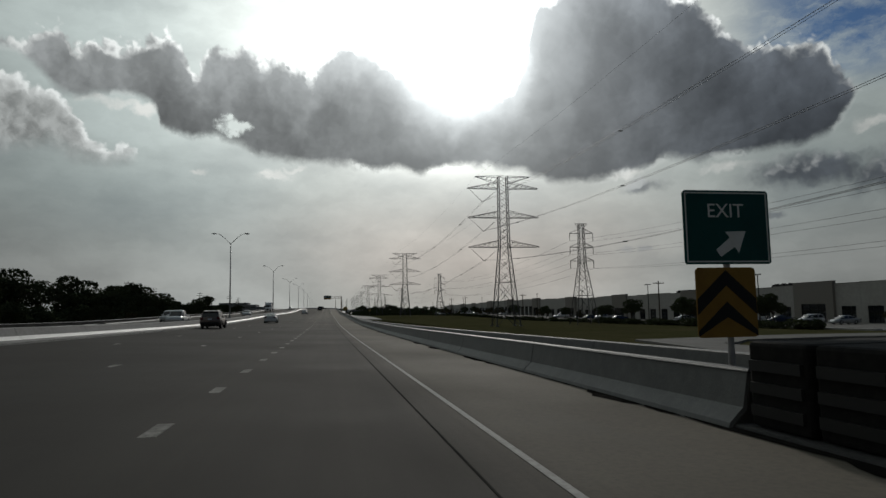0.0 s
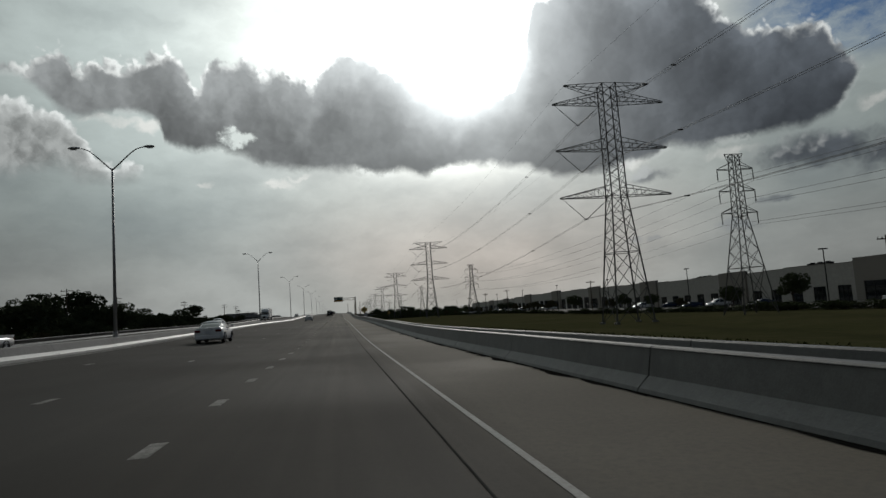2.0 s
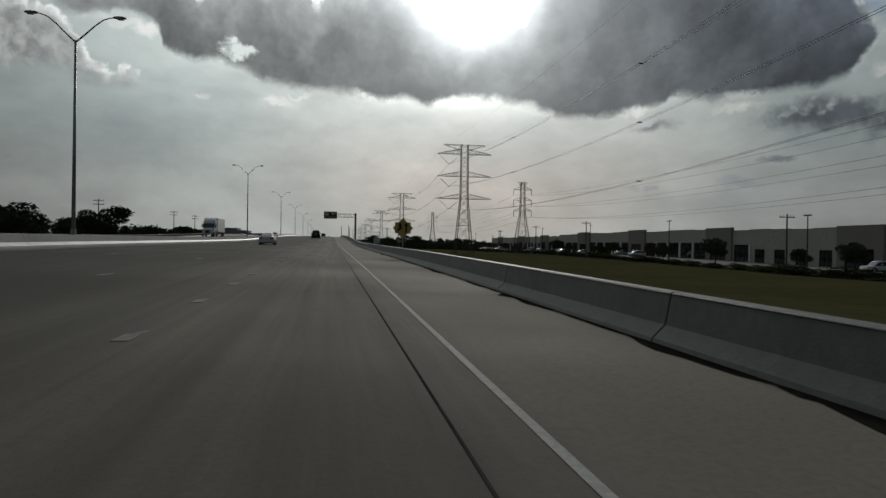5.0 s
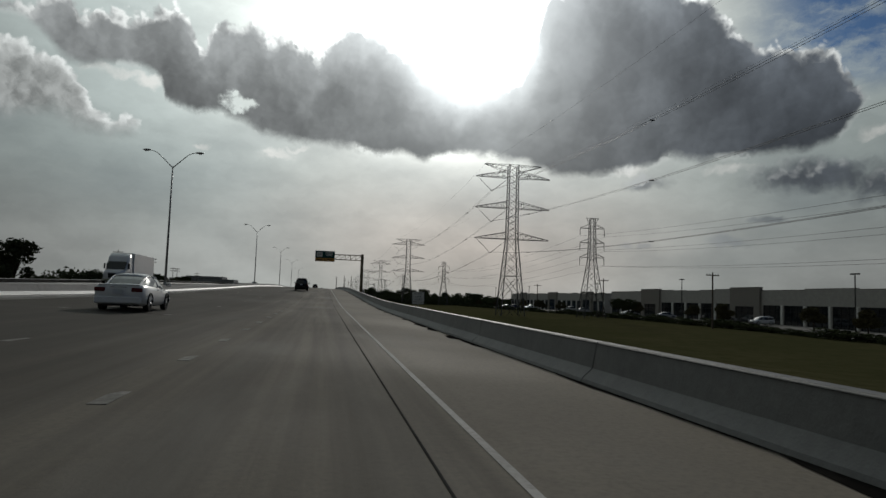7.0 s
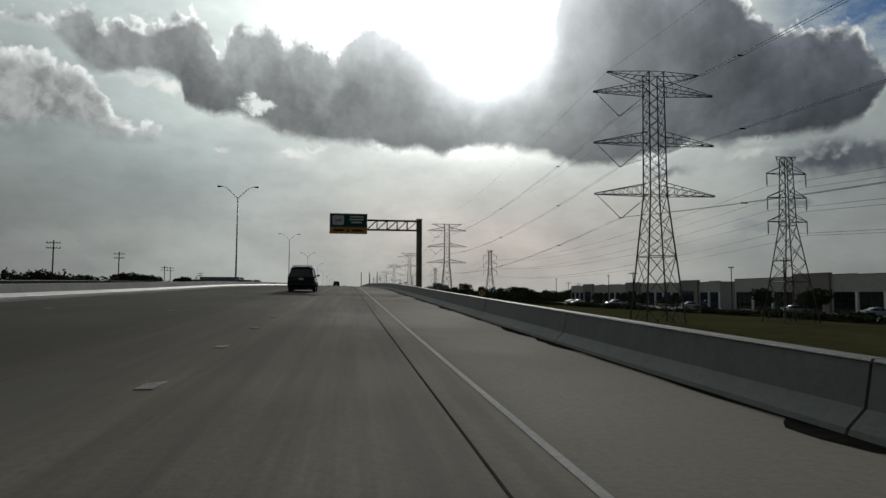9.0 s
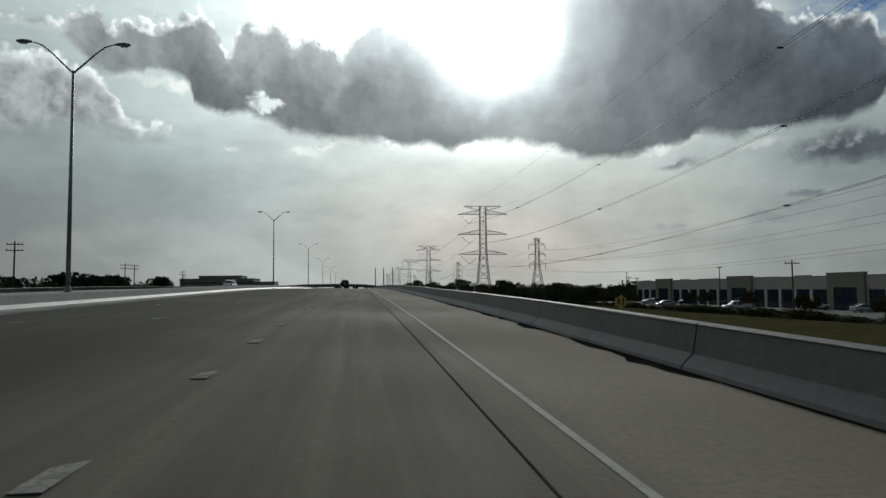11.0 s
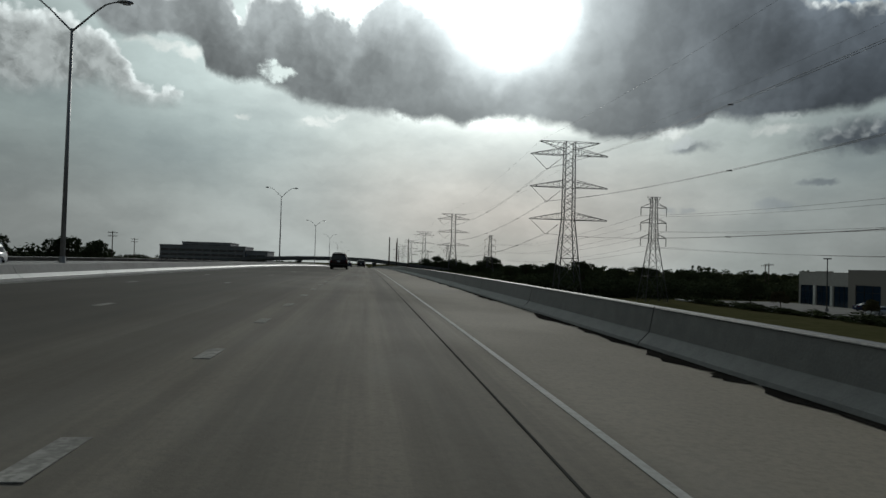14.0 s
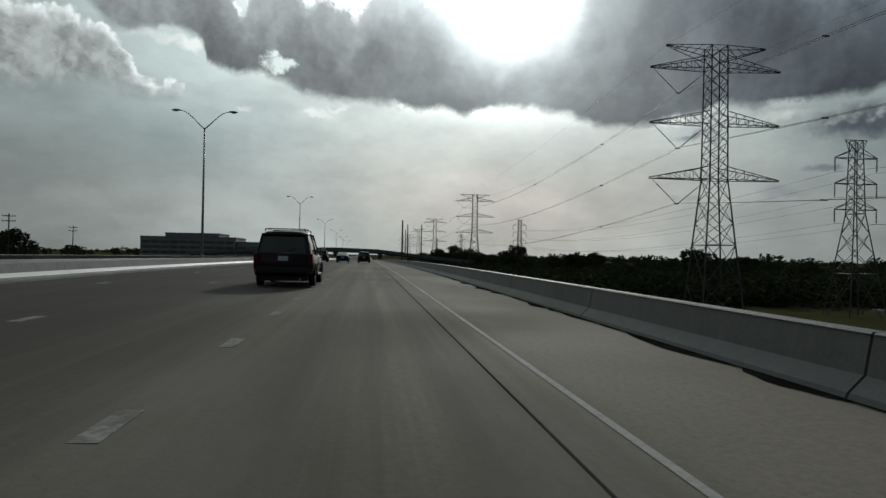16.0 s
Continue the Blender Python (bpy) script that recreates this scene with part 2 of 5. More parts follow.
pale_fold = g.math("ADD", g.step(folds(wispy, 0.32, 0.8, 5.0, 0.6), -0.14, 0.14), g.math("MULTIPLY", g.step(relief, -0.4, 0.4), 0.4))
pale_rim = g.math("MULTIPLY", g.step(pale_under, 0.1, 1.5, 1.0, 0.0), g.step(relief, -0.4, 0.3, 0.55, 1.0))
pale_level = g.math("ADD", g.math("MULTIPLY_ADD", pale_fold, 0.17, 0.13), g.math("ADD", g.math("MULTIPLY", pale_rim, 0.52), g.math("MULTIPLY", level, 0.2)))
pale_col = g.scaled((0.955, 1.0, 0.985), pale_level)
final = g.mix(g.math("MULTIPLY", g.step(puff_dens, 0.0, 1.3), g.step(wisps, 0.3, 0.6, 0.35, 0.9)), sky_col, g.scaled((0.98, 1.0, 0.96), g.math("MULTIPLY_ADD", level, 0.95, 0.22)))
final = g.mix(g.math("MULTIPLY", pale_cover, 0.92), final, pale_col)
final = g.mix(g.math("MULTIPLY", g.step(low_dens, -0.1, 1.2), g.math("MULTIPLY", g.step(el, 6.0, 8.5, 0.5, 1.0), g.step(az, 30.0, 38.0, 0.8, 0.95))), final, low_col)
final = g.mix(cover, final, bank_col)
bg = g.node("ShaderNodeBackground", (final, 1.0))
g.node("ShaderNodeOutputWorld", (bg.outputs[0],))

sun = new("sun", bpy.data.lights.new("sun", "SUN"))
sun.data.energy, sun.data.angle, sun.data.color = 1.1, radians(3.0), (1.0, 0.95, 0.88)
sun.matrix_world = look(tuple(direction(SUN_AZ, SUN_EL) * 100), (0, 0, 0))


# ---- materials ----
def material(name, color, rough=0.7, metal=0.0, spots=(), bump=0.0, bump_scale=40.0, spec=0.2, per_object=0.0):
    """spots: (scale, colour, strength) layers of noise over the base colour, in metres."""
    m = bpy.data.materials.new(name)
    m.use_nodes = True
    k = Graph(m.node_tree)
    bsdf = m.node_tree.nodes["Principled BSDF"]
    co = k.node("ShaderNodeTexCoord").outputs["Object"]
    geo = k.node("ShaderNodeNewGeometry").outputs["Position"]
    out = (*color, 1)
    for scale, col, amount in spots:
        f = k.math("MULTIPLY", k.step(k.noise(geo, scale, 5.0, 0.6), 0.38, 0.68), amount)
        out = k.mix(f, out, col)
    if per_object:
        rnd = k.node("ShaderNodeObjectInfo").outputs["Random"]
        out = k.mix(k.math("MULTIPLY", rnd, per_object), out, tuple(0.45 * c for c in color))
    if isinstance(out, bpy.types.NodeSocket):
        m.node_tree.links.new(out, bsdf.inputs["Base Color"])
    else:
        bsdf.inputs["Base Color"].default_value = out
    bsdf.inputs["Roughness"].default_value, bsdf.inputs["Metallic"].default_value = rough, metal
    bsdf.inputs["Specular IOR Level"].default_value = spec
    if bump:
        b = k.node("ShaderNodeBump", {"Strength": bump, "Distance": 0.02, "Height": k.noise(geo, bump_scale, 4.0, 0.6)})
        m.node_tree.links.new(b.outputs[0], bsdf.inputs["Normal"])
    return m


def road_material():
    """Worn grey concrete: darker wheel paths and oil down each lane, blotches and fine grain."""
    m = bpy.data.materials.new("worn_concrete_road")
    m.use_nodes = True
    k = Graph(m.node_tree)
    bsdf = m.node_tree.nodes["Principled BSDF"]
    p = k.node("ShaderNodeNewGeometry").outputs["Position"]
    s = k.node("ShaderNodeSeparateXYZ", (p,))
    lane = k.math("PINGPONG", k.math("ADD", s.outputs[0], 2.1), 1.83)       # 0 on a lane line, 1.83 mid-lane
    path = k.math("ABSOLUTE", k.math("SUBTRACT", lane, 0.95))
    stretched = k.vec("MULTIPLY", p, (1.0, 0.05, 1.0))
    long_noise = k.noise(stretched, 1.6, 5.0, 0.6)
    wheel = k.math("MULTIPLY", k.step(path, 0.1, 0.75, 1.0, 0.0), k.step(long_noise, 0.25, 0.7, 0.25, 1.0))
    oil = k.math("MULTIPLY", k.step(lane, 1.2, 1.83), k.step(long_noise, 0.4, 0.75))
    travelled = k.step(s.outputs[0], 1.3, 2.0, 1.0, 0.0)
    blot = k.noise(p, 0.12, 5.0, 0.55)
    col = k.mix(k.step(blot, 0.3, 0.7), (0.234, 0.208, 0.168), (0.182, 0.162, 0.133))
    col = k.mix(k.math("MULTIPLY", k.math("MULTIPLY", wheel, travelled), 0.55), col, (0.078, 0.074, 0.068))
    col = k.mix(k.math("MULTIPLY", k.math("MULTIPLY", oil, travelled), 0.5), col, (0.065, 0.061, 0.058))
    col = k.mix(k.step(k.noise(p, 14.0, 4.0, 0.7), 0.35, 0.75, 0.0, 0.4), col, (0.09, 0.085, 0.079))
    streaks = k.noise(k.vec("MULTIPLY", p, (1.0, 0.012, 1.0)), 2.6, 5.0, 0.65)
    col = k.mix(k.math("MULTIPLY", travelled, k.step(streaks, 0.3, 0.7, 0.15, 0.66)), col, (0.087, 0.078, 0.066))
    patch = k.noise(k.vec("MULTIPLY", p, (0.5, 0.12, 1.0)), 0.8, 5.0, 0.6)
    col = k.mix(k.step(patch, 0.5, 0.72, 0.0, 0.5), col, (0.19, 0.178, 0.158))
    # lens and windscreen vignetting painted into the colour: lanes darken towards the median
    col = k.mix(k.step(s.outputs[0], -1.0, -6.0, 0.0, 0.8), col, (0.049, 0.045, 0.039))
    # the pavement up to the bridge approach is darker, less so on the shoulder
    first_stretch = k.step(k.math("MULTIPLY_ADD", k.noise(p, 0.02, 3.0, 0.5), 60.0, s.outputs[1]), 70.0, 230.0, 0.88, 0.0)
    col = k.mix(k.math("MULTIPLY", first_stretch, k.step(s.outputs[0], 0.6, 2.0, 1.0, 0.45)), col, (0.040, 0.0375, 0.034))
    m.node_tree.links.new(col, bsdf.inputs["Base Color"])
    m.node_tree.links.new(k.step(blot, 0.3, 0.7, 0.8, 0.95), bsdf.inputs["Roughness"])
    bsdf.inputs["Specular IOR Level"].default_value = 0.06
    b = k.node("ShaderNodeBump", {"Strength": 0.35, "Distance": 0.01, "Height": k.noise(p, 30.0, 4.0, 0.7)})
    m.node_tree.links.new(b.outputs[0], bsdf.inputs["Normal"])
    return m


ROAD = road_material()
CONCRETE = material("barrier_concrete", (0.135, 0.138, 0.137), 0.62, spec=0.22, spots=((0.35, (0.09, 0.092, 0.092), 0.6), (3.0, (0.165, 0.166, 0.163), 0.45), (9.0, (0.10, 0.10, 0.096), 0.35)), bump=0.3, bump_scale=25)
PALE_CONCRETE = material("pale_concrete", (0.29, 0.283, 0.268), 0.85, spec=0.08, spots=((0.5, (0.20, 0.196, 0.185), 0.6), (5.0, (0.35, 0.34, 0.325), 0.4)), bump=0.2)
TOE_PALE = material("worn_pale_toe", (0.64, 0.63, 0.60), 0.5, spec=0.4, spots=((0.6, (0.6, 0.59, 0.56), 0.6), (6.0, (0.66, 0.65, 0.62), 0.5), (20.0, (0.42, 0.41, 0.39), 0.35)), bump=0.25)
LOT_CONCRETE = material("lot_concrete", (0.15, 0.147, 0.137), 0.9, spec=0.05, spots=((0.2, (0.10, 0.098, 0.092), 0.7), (4.0, (0.19, 0.186, 0.175), 0.4)), bump=0.2)
TAR = material("joint_tar", (0.032, 0.031, 0.03), 1.0, spots=((0.3, (0.07, 0.067, 0.062), 0.8), (3.0, (0.06, 0.06, 0.055), 0.6)), spec=0.0)
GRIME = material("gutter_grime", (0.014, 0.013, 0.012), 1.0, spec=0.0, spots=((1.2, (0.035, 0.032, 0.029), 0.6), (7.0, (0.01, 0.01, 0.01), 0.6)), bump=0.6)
DASH_PAINT = material("worn_dash_paint", (0.33, 0.32, 0.295), 0.9, spec=0.05, spots=((1.2, (0.16, 0.152, 0.14), 0.8), (6.0, (0.13, 0.124, 0.115), 0.6), (18.0, (0.12, 0.115, 0.105), 0.6)))
PAINT_WHITE = material("road_paint_white", (0.39, 0.38, 0.36), 0.85, spots=((0.5, (0.26, 0.29, 0.27), 0.6), (1.7, (0.3, 0.29, 0.27), 0.5), (14.0, (0.22, 0.21, 0.195), 0.5)), spec=0.1)
ASPHALT = material("asphalt", (0.055, 0.055, 0.055), 0.85, spots=((0.4, (0.085, 0.083, 0.08), 0.6), (12.0, (0.03, 0.03, 0.03), 0.5)), bump=0.4)
GRASS = material("grass_ground", (0.052, 0.052, 0.024), 1.0, spec=0.0, spots=((0.05, (0.078, 0.068, 0.036), 0.8), (0.6, (0.036, 0.040, 0.017), 0.7), (6.0, (0.080, 0.073, 0.038), 0.5)), bump=0.8, bump_scale=8)
GRASS_BLADE = material("grass_blade", (0.055, 0.064, 0.022), 0.95, spec=0.05, spots=((0.3, (0.10, 0.09, 0.04), 0.7),))
STEEL = material("galvanised_steel", (0.30, 0.30, 0.30), 0.5, 0.6, spots=((2.0, (0.2, 0.2, 0.2), 0.6),))
TOWER_STEEL = material("tower_steel", (0.10, 0.10, 0.098), 0.6, 0.35, spots=((1.0, (0.06, 0.055, 0.05), 0.6),))
CABLE = material("cable", (0.12, 0.12, 0.12), 0.6, 0.3)
INSULATOR = material("insulator", (0.03, 0.028, 0.026), 0.65)
RUSTED = material("weathered_post", (0.20, 0.165, 0.115), 0.75, 0.1, spots=((1.5, (0.12, 0.10, 0.072), 0.6), (9.0, (0.08, 0.06, 0.042), 0.4)))
WALL_CREAM = material("tilt_wall_cream", (0.34, 0.332, 0.315), 0.85, spots=((0.12, (0.33, 0.32, 0.30), 0.6), (1.5, (0.44, 0.43, 0.41), 0.4)), bump=0.2)
WALL_TAN = material("tilt_wall_tan", (0.22, 0.205, 0.188), 0.85, spots=((0.15, (0.21, 0.20, 0.185), 0.6),), bump=0.2)
WALL_GREY = material("office_grey", (0.26, 0.26, 0.262), 0.8, spots=((0.1, (0.2, 0.2, 0.205), 0.6),))
ROOFING = material("roof_gravel", (0.22, 0.215, 0.2), 0.95, spots=((0.5, (0.15, 0.145, 0.14), 0.6),))
GLASS_DARK = material("dark_glass", (0.012, 0.016, 0.02), 0.06, spec=0.8)
GLASS_BLUE = material("blue_tinted_glass", (0.015, 0.03, 0.055), 0.08, spec=0.8)
RUBBER = material("rubber", (0.012, 0.012, 0.012), 0.9, spec=0.1, spots=((8.0, (0.024, 0.023, 0.021), 0.5),))
ALLOY = material("alloy_rim", (0.45, 0.45, 0.46), 0.35, 0.8)
CHROME = material("chrome", (0.6, 0.6, 0.6), 0.15, 1.0)
BLACK_PLASTIC = material("black_plastic", (0.02, 0.02, 0.02), 0.5)
LAMP_RED = material("tail_lamp_red", (0.085, 0.008, 0.010), 0.2)
LAMP_CLEAR = material("headlamp_clear", (0.55, 0.56, 0.58), 0.12)
PLATE = material("plate_white", (0.5, 0.52, 0.55), 0.5)
SIGN_GREEN = material("sign_green", (0.002, 0.060, 0.056), 0.45, spots=((1.5, (0.001, 0.042, 0.042), 0.6), (12.0, (0.004, 0.05, 0.046), 0.4)))
# one sign yellow in two tones: shade in the chevron board's, backlight in the diamonds'
SIGN_YELLOW_SHADED = material("sign_yellow_shaded", (0.24, 0.135, 0.025), 0.6, spots=((2.0, (0.18, 0.095, 0.02), 0.6),))
SIGN_YELLOW_BACKLIT = material("sign_yellow_backlit", (0.52, 0.37, 0.12), 0.6, spots=((2.0, (0.42, 0.29, 0.09), 0.6), (14.0, (0.36, 0.26, 0.10), 0.4)))
SIGN_ORANGE = material("sign_orange", (0.5, 0.25, 0.06), 0.55, spots=((1.5, (0.38, 0.2, 0.05), 0.6),))
SIGN_WHITE = material("sign_white", (0.62, 0.62, 0.6), 0.5, spots=((3.0, (0.5, 0.5, 0.48), 0.5),))
SIGN_BLACK = material("sign_black", (0.012, 0.012, 0.012), 0.5)
SIGN_BACK = material("sign_aluminium", (0.30, 0.30, 0.31), 0.5, 0.6, spots=((1.0, (0.22, 0.22, 0.22), 0.5),))
BARK = material("bark", (0.06, 0.047, 0.036), 0.95, spots=((5.0, (0.035, 0.03, 0.025), 0.7),), bump=0.8, bump_scale=12)
LEAF = material("leaf_dark_green", (0.062, 0.074, 0.040), 1.0, spec=0.0, spots=((0.5, (0.085, 0.094, 0.052), 0.7), (3.0, (0.042, 0.054, 0.030), 0.6)), per_object=0.35)
LEAF_DRY = material("leaf_olive", (0.08, 0.073, 0.042), 1.0, spec=0.0, spots=((0.5, (0.085, 0.075, 0.04), 0.6),), per_object=0.4)
WOOD_POLE = material("wooden_pole", (0.09, 0.07, 0.055), 0.9, spots=((3.0, (0.05, 0.04, 0.033), 0.6),))
CAR_WHITE = material("pearl_white_paint", (0.62, 0.63, 0.64), 0.22, spec=0.5, spots=((1.5, (0.55, 0.55, 0.55), 0.3),))
CAR_MAROON = material("dark_maroon_paint", (0.022, 0.009, 0.010), 0.25, spots=((1.5, (0.03, 0.016, 0.015), 0.4),))
CAR_BRONZE = material("bronze_grey_paint", (0.15, 0.125, 0.115), 0.28, 0.5)
CAR_BLACK = material("black_paint", (0.012, 0.012, 0.014), 0.22)
CAR_SILVER = material("silver_paint", (0.42, 0.43, 0.44), 0.3, 0.5)
CAR_BLUE = material("dark_blue_paint", (0.02, 0.03, 0.07), 0.25)


# ---- building blocks ----
def thing(name, label, category, group="", kind="", at=(0, 0, 0), turn=0.0):
    ob = new(name)
    ob.empty_display_size = 0.3
    ob.matrix_world = pose(*at, 0, 0, turn)
    return tagged(ob, label, category, group, kind)


def part(name, bm, mat, parent=None, label="", smooth=False):
    me = bpy.data.meshes.new(name)
    bm.normal_update()
    bm.to_mesh(me)
    bm.free()
    me.materials.append(mat)
    if smooth:
        me.polygons.foreach_set("use_smooth", [True] * len(me.polygons))
    ob = new(name, me)
    if parent is not None:
        ob.parent = parent
    return tagged(ob, label)


def shared(name, me, parent, at=(0, 0, 0), turn=0.0):
    ob = new(name, me)
    ob.parent = parent
    ob.matrix_local = pose(*at, 0, 0, turn)
    return ob


def box(bm, x0, x1, y0, y1, z0, z1, bevel=0.0):
    v = [bm.verts.new(p) for p in ((x0, y0, z0), (x1, y0, z0), (x1, y1, z0), (x0, y1, z0), (x0, y0, z1), (x1, y0, z1), (x1, y1, z1), (x0, y1, z1))]
    faces = [bm.faces.new([v[i] for i in f]) for f in ((0, 3, 2, 1), (4, 5, 6, 7), (0, 1, 5, 4), (1, 2, 6, 5), (2, 3, 7, 6), (3, 0, 4, 7))]
    if bevel:
        edges = list({e for f in faces for e in f.edges})
        bmesh.ops.bevel(bm, geom=edges, offset=bevel, segments=2, affect="EDGES", profile=0.5)
    return bm


def boxed(*a, **k):
    return box(bmesh.new(), *a, **k)


def rod(bm, a, b, r0, r1=None, n=6, cap=True):
    a, b = Vector(a), Vector(b)
    r1 = r0 if r1 is None else r1
    d = (b - a).normalized()
    s = d.cross(Vector((0, 0, 1)) if abs(d.z) < 0.9 else Vector((1, 0, 0))).normalized()
    u = s.cross(d)
    rings = []
    for c, r in ((a, r0), (b, r1)):
        rings.append([bm.verts.new(c + (s * math.cos(i * 2 * math.pi / n) + u * math.sin(i * 2 * math.pi / n)) * r) for i in range(n)])
    for i in range(n):
        bm.faces.new((rings[0][i], rings[0][(i + 1) % n], rings[1][(i + 1) % n], rings[1][i]))
    if cap:
        bm.faces.new(rings[0][::-1])
        bm.faces.new(rings[1])
    return bm


def path_tube(bm, pts, r, n=6):
    rings = []
    pts = [Vector(p) for p in pts]
    for i, p in enumerate(pts):
        d = (pts[min(i + 1, len(pts) - 1)] - pts[max(i - 1, 0)]).normalized()
        s = d.cross(Vector((0, 0, 1)) if abs(d.z) < 0.95 else Vector((1, 0, 0))).normalized()
        u = s.cross(d)
        rr = r[i] if isinstance(r, (list, tuple)) else r
        rings.append([bm.verts.new(p + (s * math.cos(k * 2 * math.pi / n) + u * math.sin(k * 2 * math.pi / n)) * rr) for k in range(n)])
    for a, b in zip(rings, rings[1:]):
        for k in range(n):
            bm.faces.new((a[k], a[(k + 1) % n], b[(k + 1) % n], b[k]))
    bm.faces.new(rings[0][::-1])
    bm.faces.new(rings[-1])
    return bm


def loft(bm, rings, closed=True, caps=True):
    vs = [[bm.verts.new(p) for p in ring] for ring in rings]
    n = len(vs[0])
    for a, b in zip(vs, vs[1:]):
        for k in range(n if closed else n - 1):
            bm.faces.new((a[k], a[(k + 1) % n], b[(k + 1) % n], b[k]))
    if caps:
        bm.faces.new(vs[0][::-1])
        bm.faces.new(vs[-1])
    return bm


def prism(bm, outline, y0, y1):
    """A flat outline in x and z, given thickness along y."""
    a = [bm.verts.new((x, y0, z)) for x, z in outline]
    b = [bm.verts.new((x, y1, z)) for x, z in outline]
    bm.faces.new(a)
    bm.faces.new(b[::-1])
    n = len(a)
    for i in range(n):
        bm.faces.new((a[i], b[i], b[(i + 1) % n], a[(i + 1) % n]))
    return bm


def text_part(body, size, mat, parent, at, name="lettering"):
    cu = bpy.data.curves.new(name, "FONT")
    cu.body, cu.size, cu.align_x, cu.align_y, cu.extrude = body, size, "CENTER", "CENTER", 0.003
    ob = new(name, cu)
    cu.materials.append(mat)
    ob.parent = parent
    ob.matrix_local = pose(*at, 90, 0, 0)
    return ob


# ---- the road's run ----
PROFILE = [(-400, 0.3), (-80, 0.2), (0, 0.0), (41.7, -0.22), (69.5, -0.27), (97.5, -0.20), (168, 0.65), (196, 0.89), (223, 1.12), (251, 1.45), (318.7, 3.16), (346, 3.61),
           (386, 4.16), (414, 4.37), (441, 4.47), (490, 4.5), (560, 4.18), (640, 3.63), (720, 3.05), (900, 1.4), (1200, 0.2), (2600, 0.0)]


def road_z(y):
    k = 1
    while k < len(PROFILE) - 2 and PROFILE[k + 1][0] < y:
        k += 1
    (y0, z0), (y1, z1), (y2, z2), (y3, z3) = PROFILE[k - 1], PROFILE[k], PROFILE[k + 1], PROFILE[min(k + 2, len(PROFILE) - 1)]
    m1, m2 = (z2 - z0) / (y2 - y0), (z3 - z1) / (y3 - y1) if y3 > y1 else 0.0
    h = y2 - y1
    t = min(max((y - y1) / h, 0.0), 1.0)
    return ((2 * t**3 - 3 * t**2 + 1) * z1 + (t**3 - 2 * t**2 + t) * h * m1 + (3 * t**2 - 2 * t**3) * z2 + (t**3 - t**2) * h * m2)


def deck_z(x, y):
    """The carriageway falls to the right, more steeply in the lanes next to the median."""
    x = max(min(x, 4.5), -13.5)
    t = min(max((y - 235.0) / 85.0, 0.0), 1.0)
    fall = 0.047 - 0.062 * t * t * (3 - 2 * t)          # flatter on the bridge
    return road_z(y) - 0.0223 * x if x > -5.76 else road_z(y) + 0.128 + fall * (-5.76 - x)


def land_rise(y):
    """The land beyond the right barrier climbs towards the office row."""
    t = min(max((y - 190.0) / 150.0, 0.0), 1.0)
    return 1.3 * t * t * (3 - 2 * t)


def lot_z(y):
    return -1.86 + land_rise(y)


def ground_z(x, y):
    """The land on both sides of the raised road."""
    if x > 5:
        return -0.45 + (land_rise(y) - 1.55) * min(max((x - 5.0) / 30.0, 0.0), 1.0)
    if x < -32:
        return -0.3 - 1.0 * min((-x - 32.0) / 40.0, 1.0)
    return -2.6


def strip(y0, y1, section, step=8.0):
    """A long piece that follows the road: section gives x and height over the deck, closed round."""
    ys = np.linspace(y0, y1, max(2, int((y1 - y0) / step) + 1))
    return loft(bmesh.new(), [[(x, y, deck_z(x if not isinstance(x, tuple) else x[0], y) + z) for x, z in section] for y in ys])


# ---- ground ----
def make_ground():
    xs = [-3500, -1500, -700, -300, -150, -100, -72, -52, -40, -32, -31.9, -20, 4.9, 5.0, 12, 20, 28, 35, 60, 100, 160, 300, 700, 1500, 3500]
    ys = [-900, -400, -200, -100] + list(range(-50, 620, 25)) + [650, 700, 800, 1000, 1300, 1700, 2300, 3200, 4600]
    bm = bmesh.new()
    rows = []
    for y in ys:
        row = []
        for x in xs:
            z = ground_z(x, y)
            if 34 < abs(x) < 400 and y < 1000:
                z += 0.12 * noise.noise(Vector((x * 0.03, y * 0.03, 0.0)))
            row.append(bm.verts.new((x, y, z)))
        rows.append(row)
    for a, b in zip(rows, rows[1:]):
        for i in range(len(xs) - 1):
            bm.faces.new((a[i], a[i + 1], b[i + 1], b[i]))
    return tagged(part("ground", bm, GRASS), "rough mown grass field beside the raised highway", "ground", kind="structure")


make_ground()

Y0, Y1 = -220.0, 1900.0


def slab(name, x0, x1, label):
    ys = list(np.arange(Y0, 700, 8.0)) + list(np.arange(700, Y1 + 1, 40.0))
    bm = bmesh.new()
    rings = []
    for y in ys:
        xs = [x0, (x0 - 5.8) / 2, -5.8, -2.0, 1.5, x1] if x1 > 0 else np.linspace(x0, x1, 6)
        rings.append([(x, y, deck_z(x, y)) for x in xs] + [(x1, y, -3.2), (x0, y, -3.2)])
    loft(bm, rings)
    return tagged(part(name, bm, ROAD), label, "road", kind="structure")


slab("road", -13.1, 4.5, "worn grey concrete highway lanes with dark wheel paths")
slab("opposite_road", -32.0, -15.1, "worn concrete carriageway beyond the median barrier")

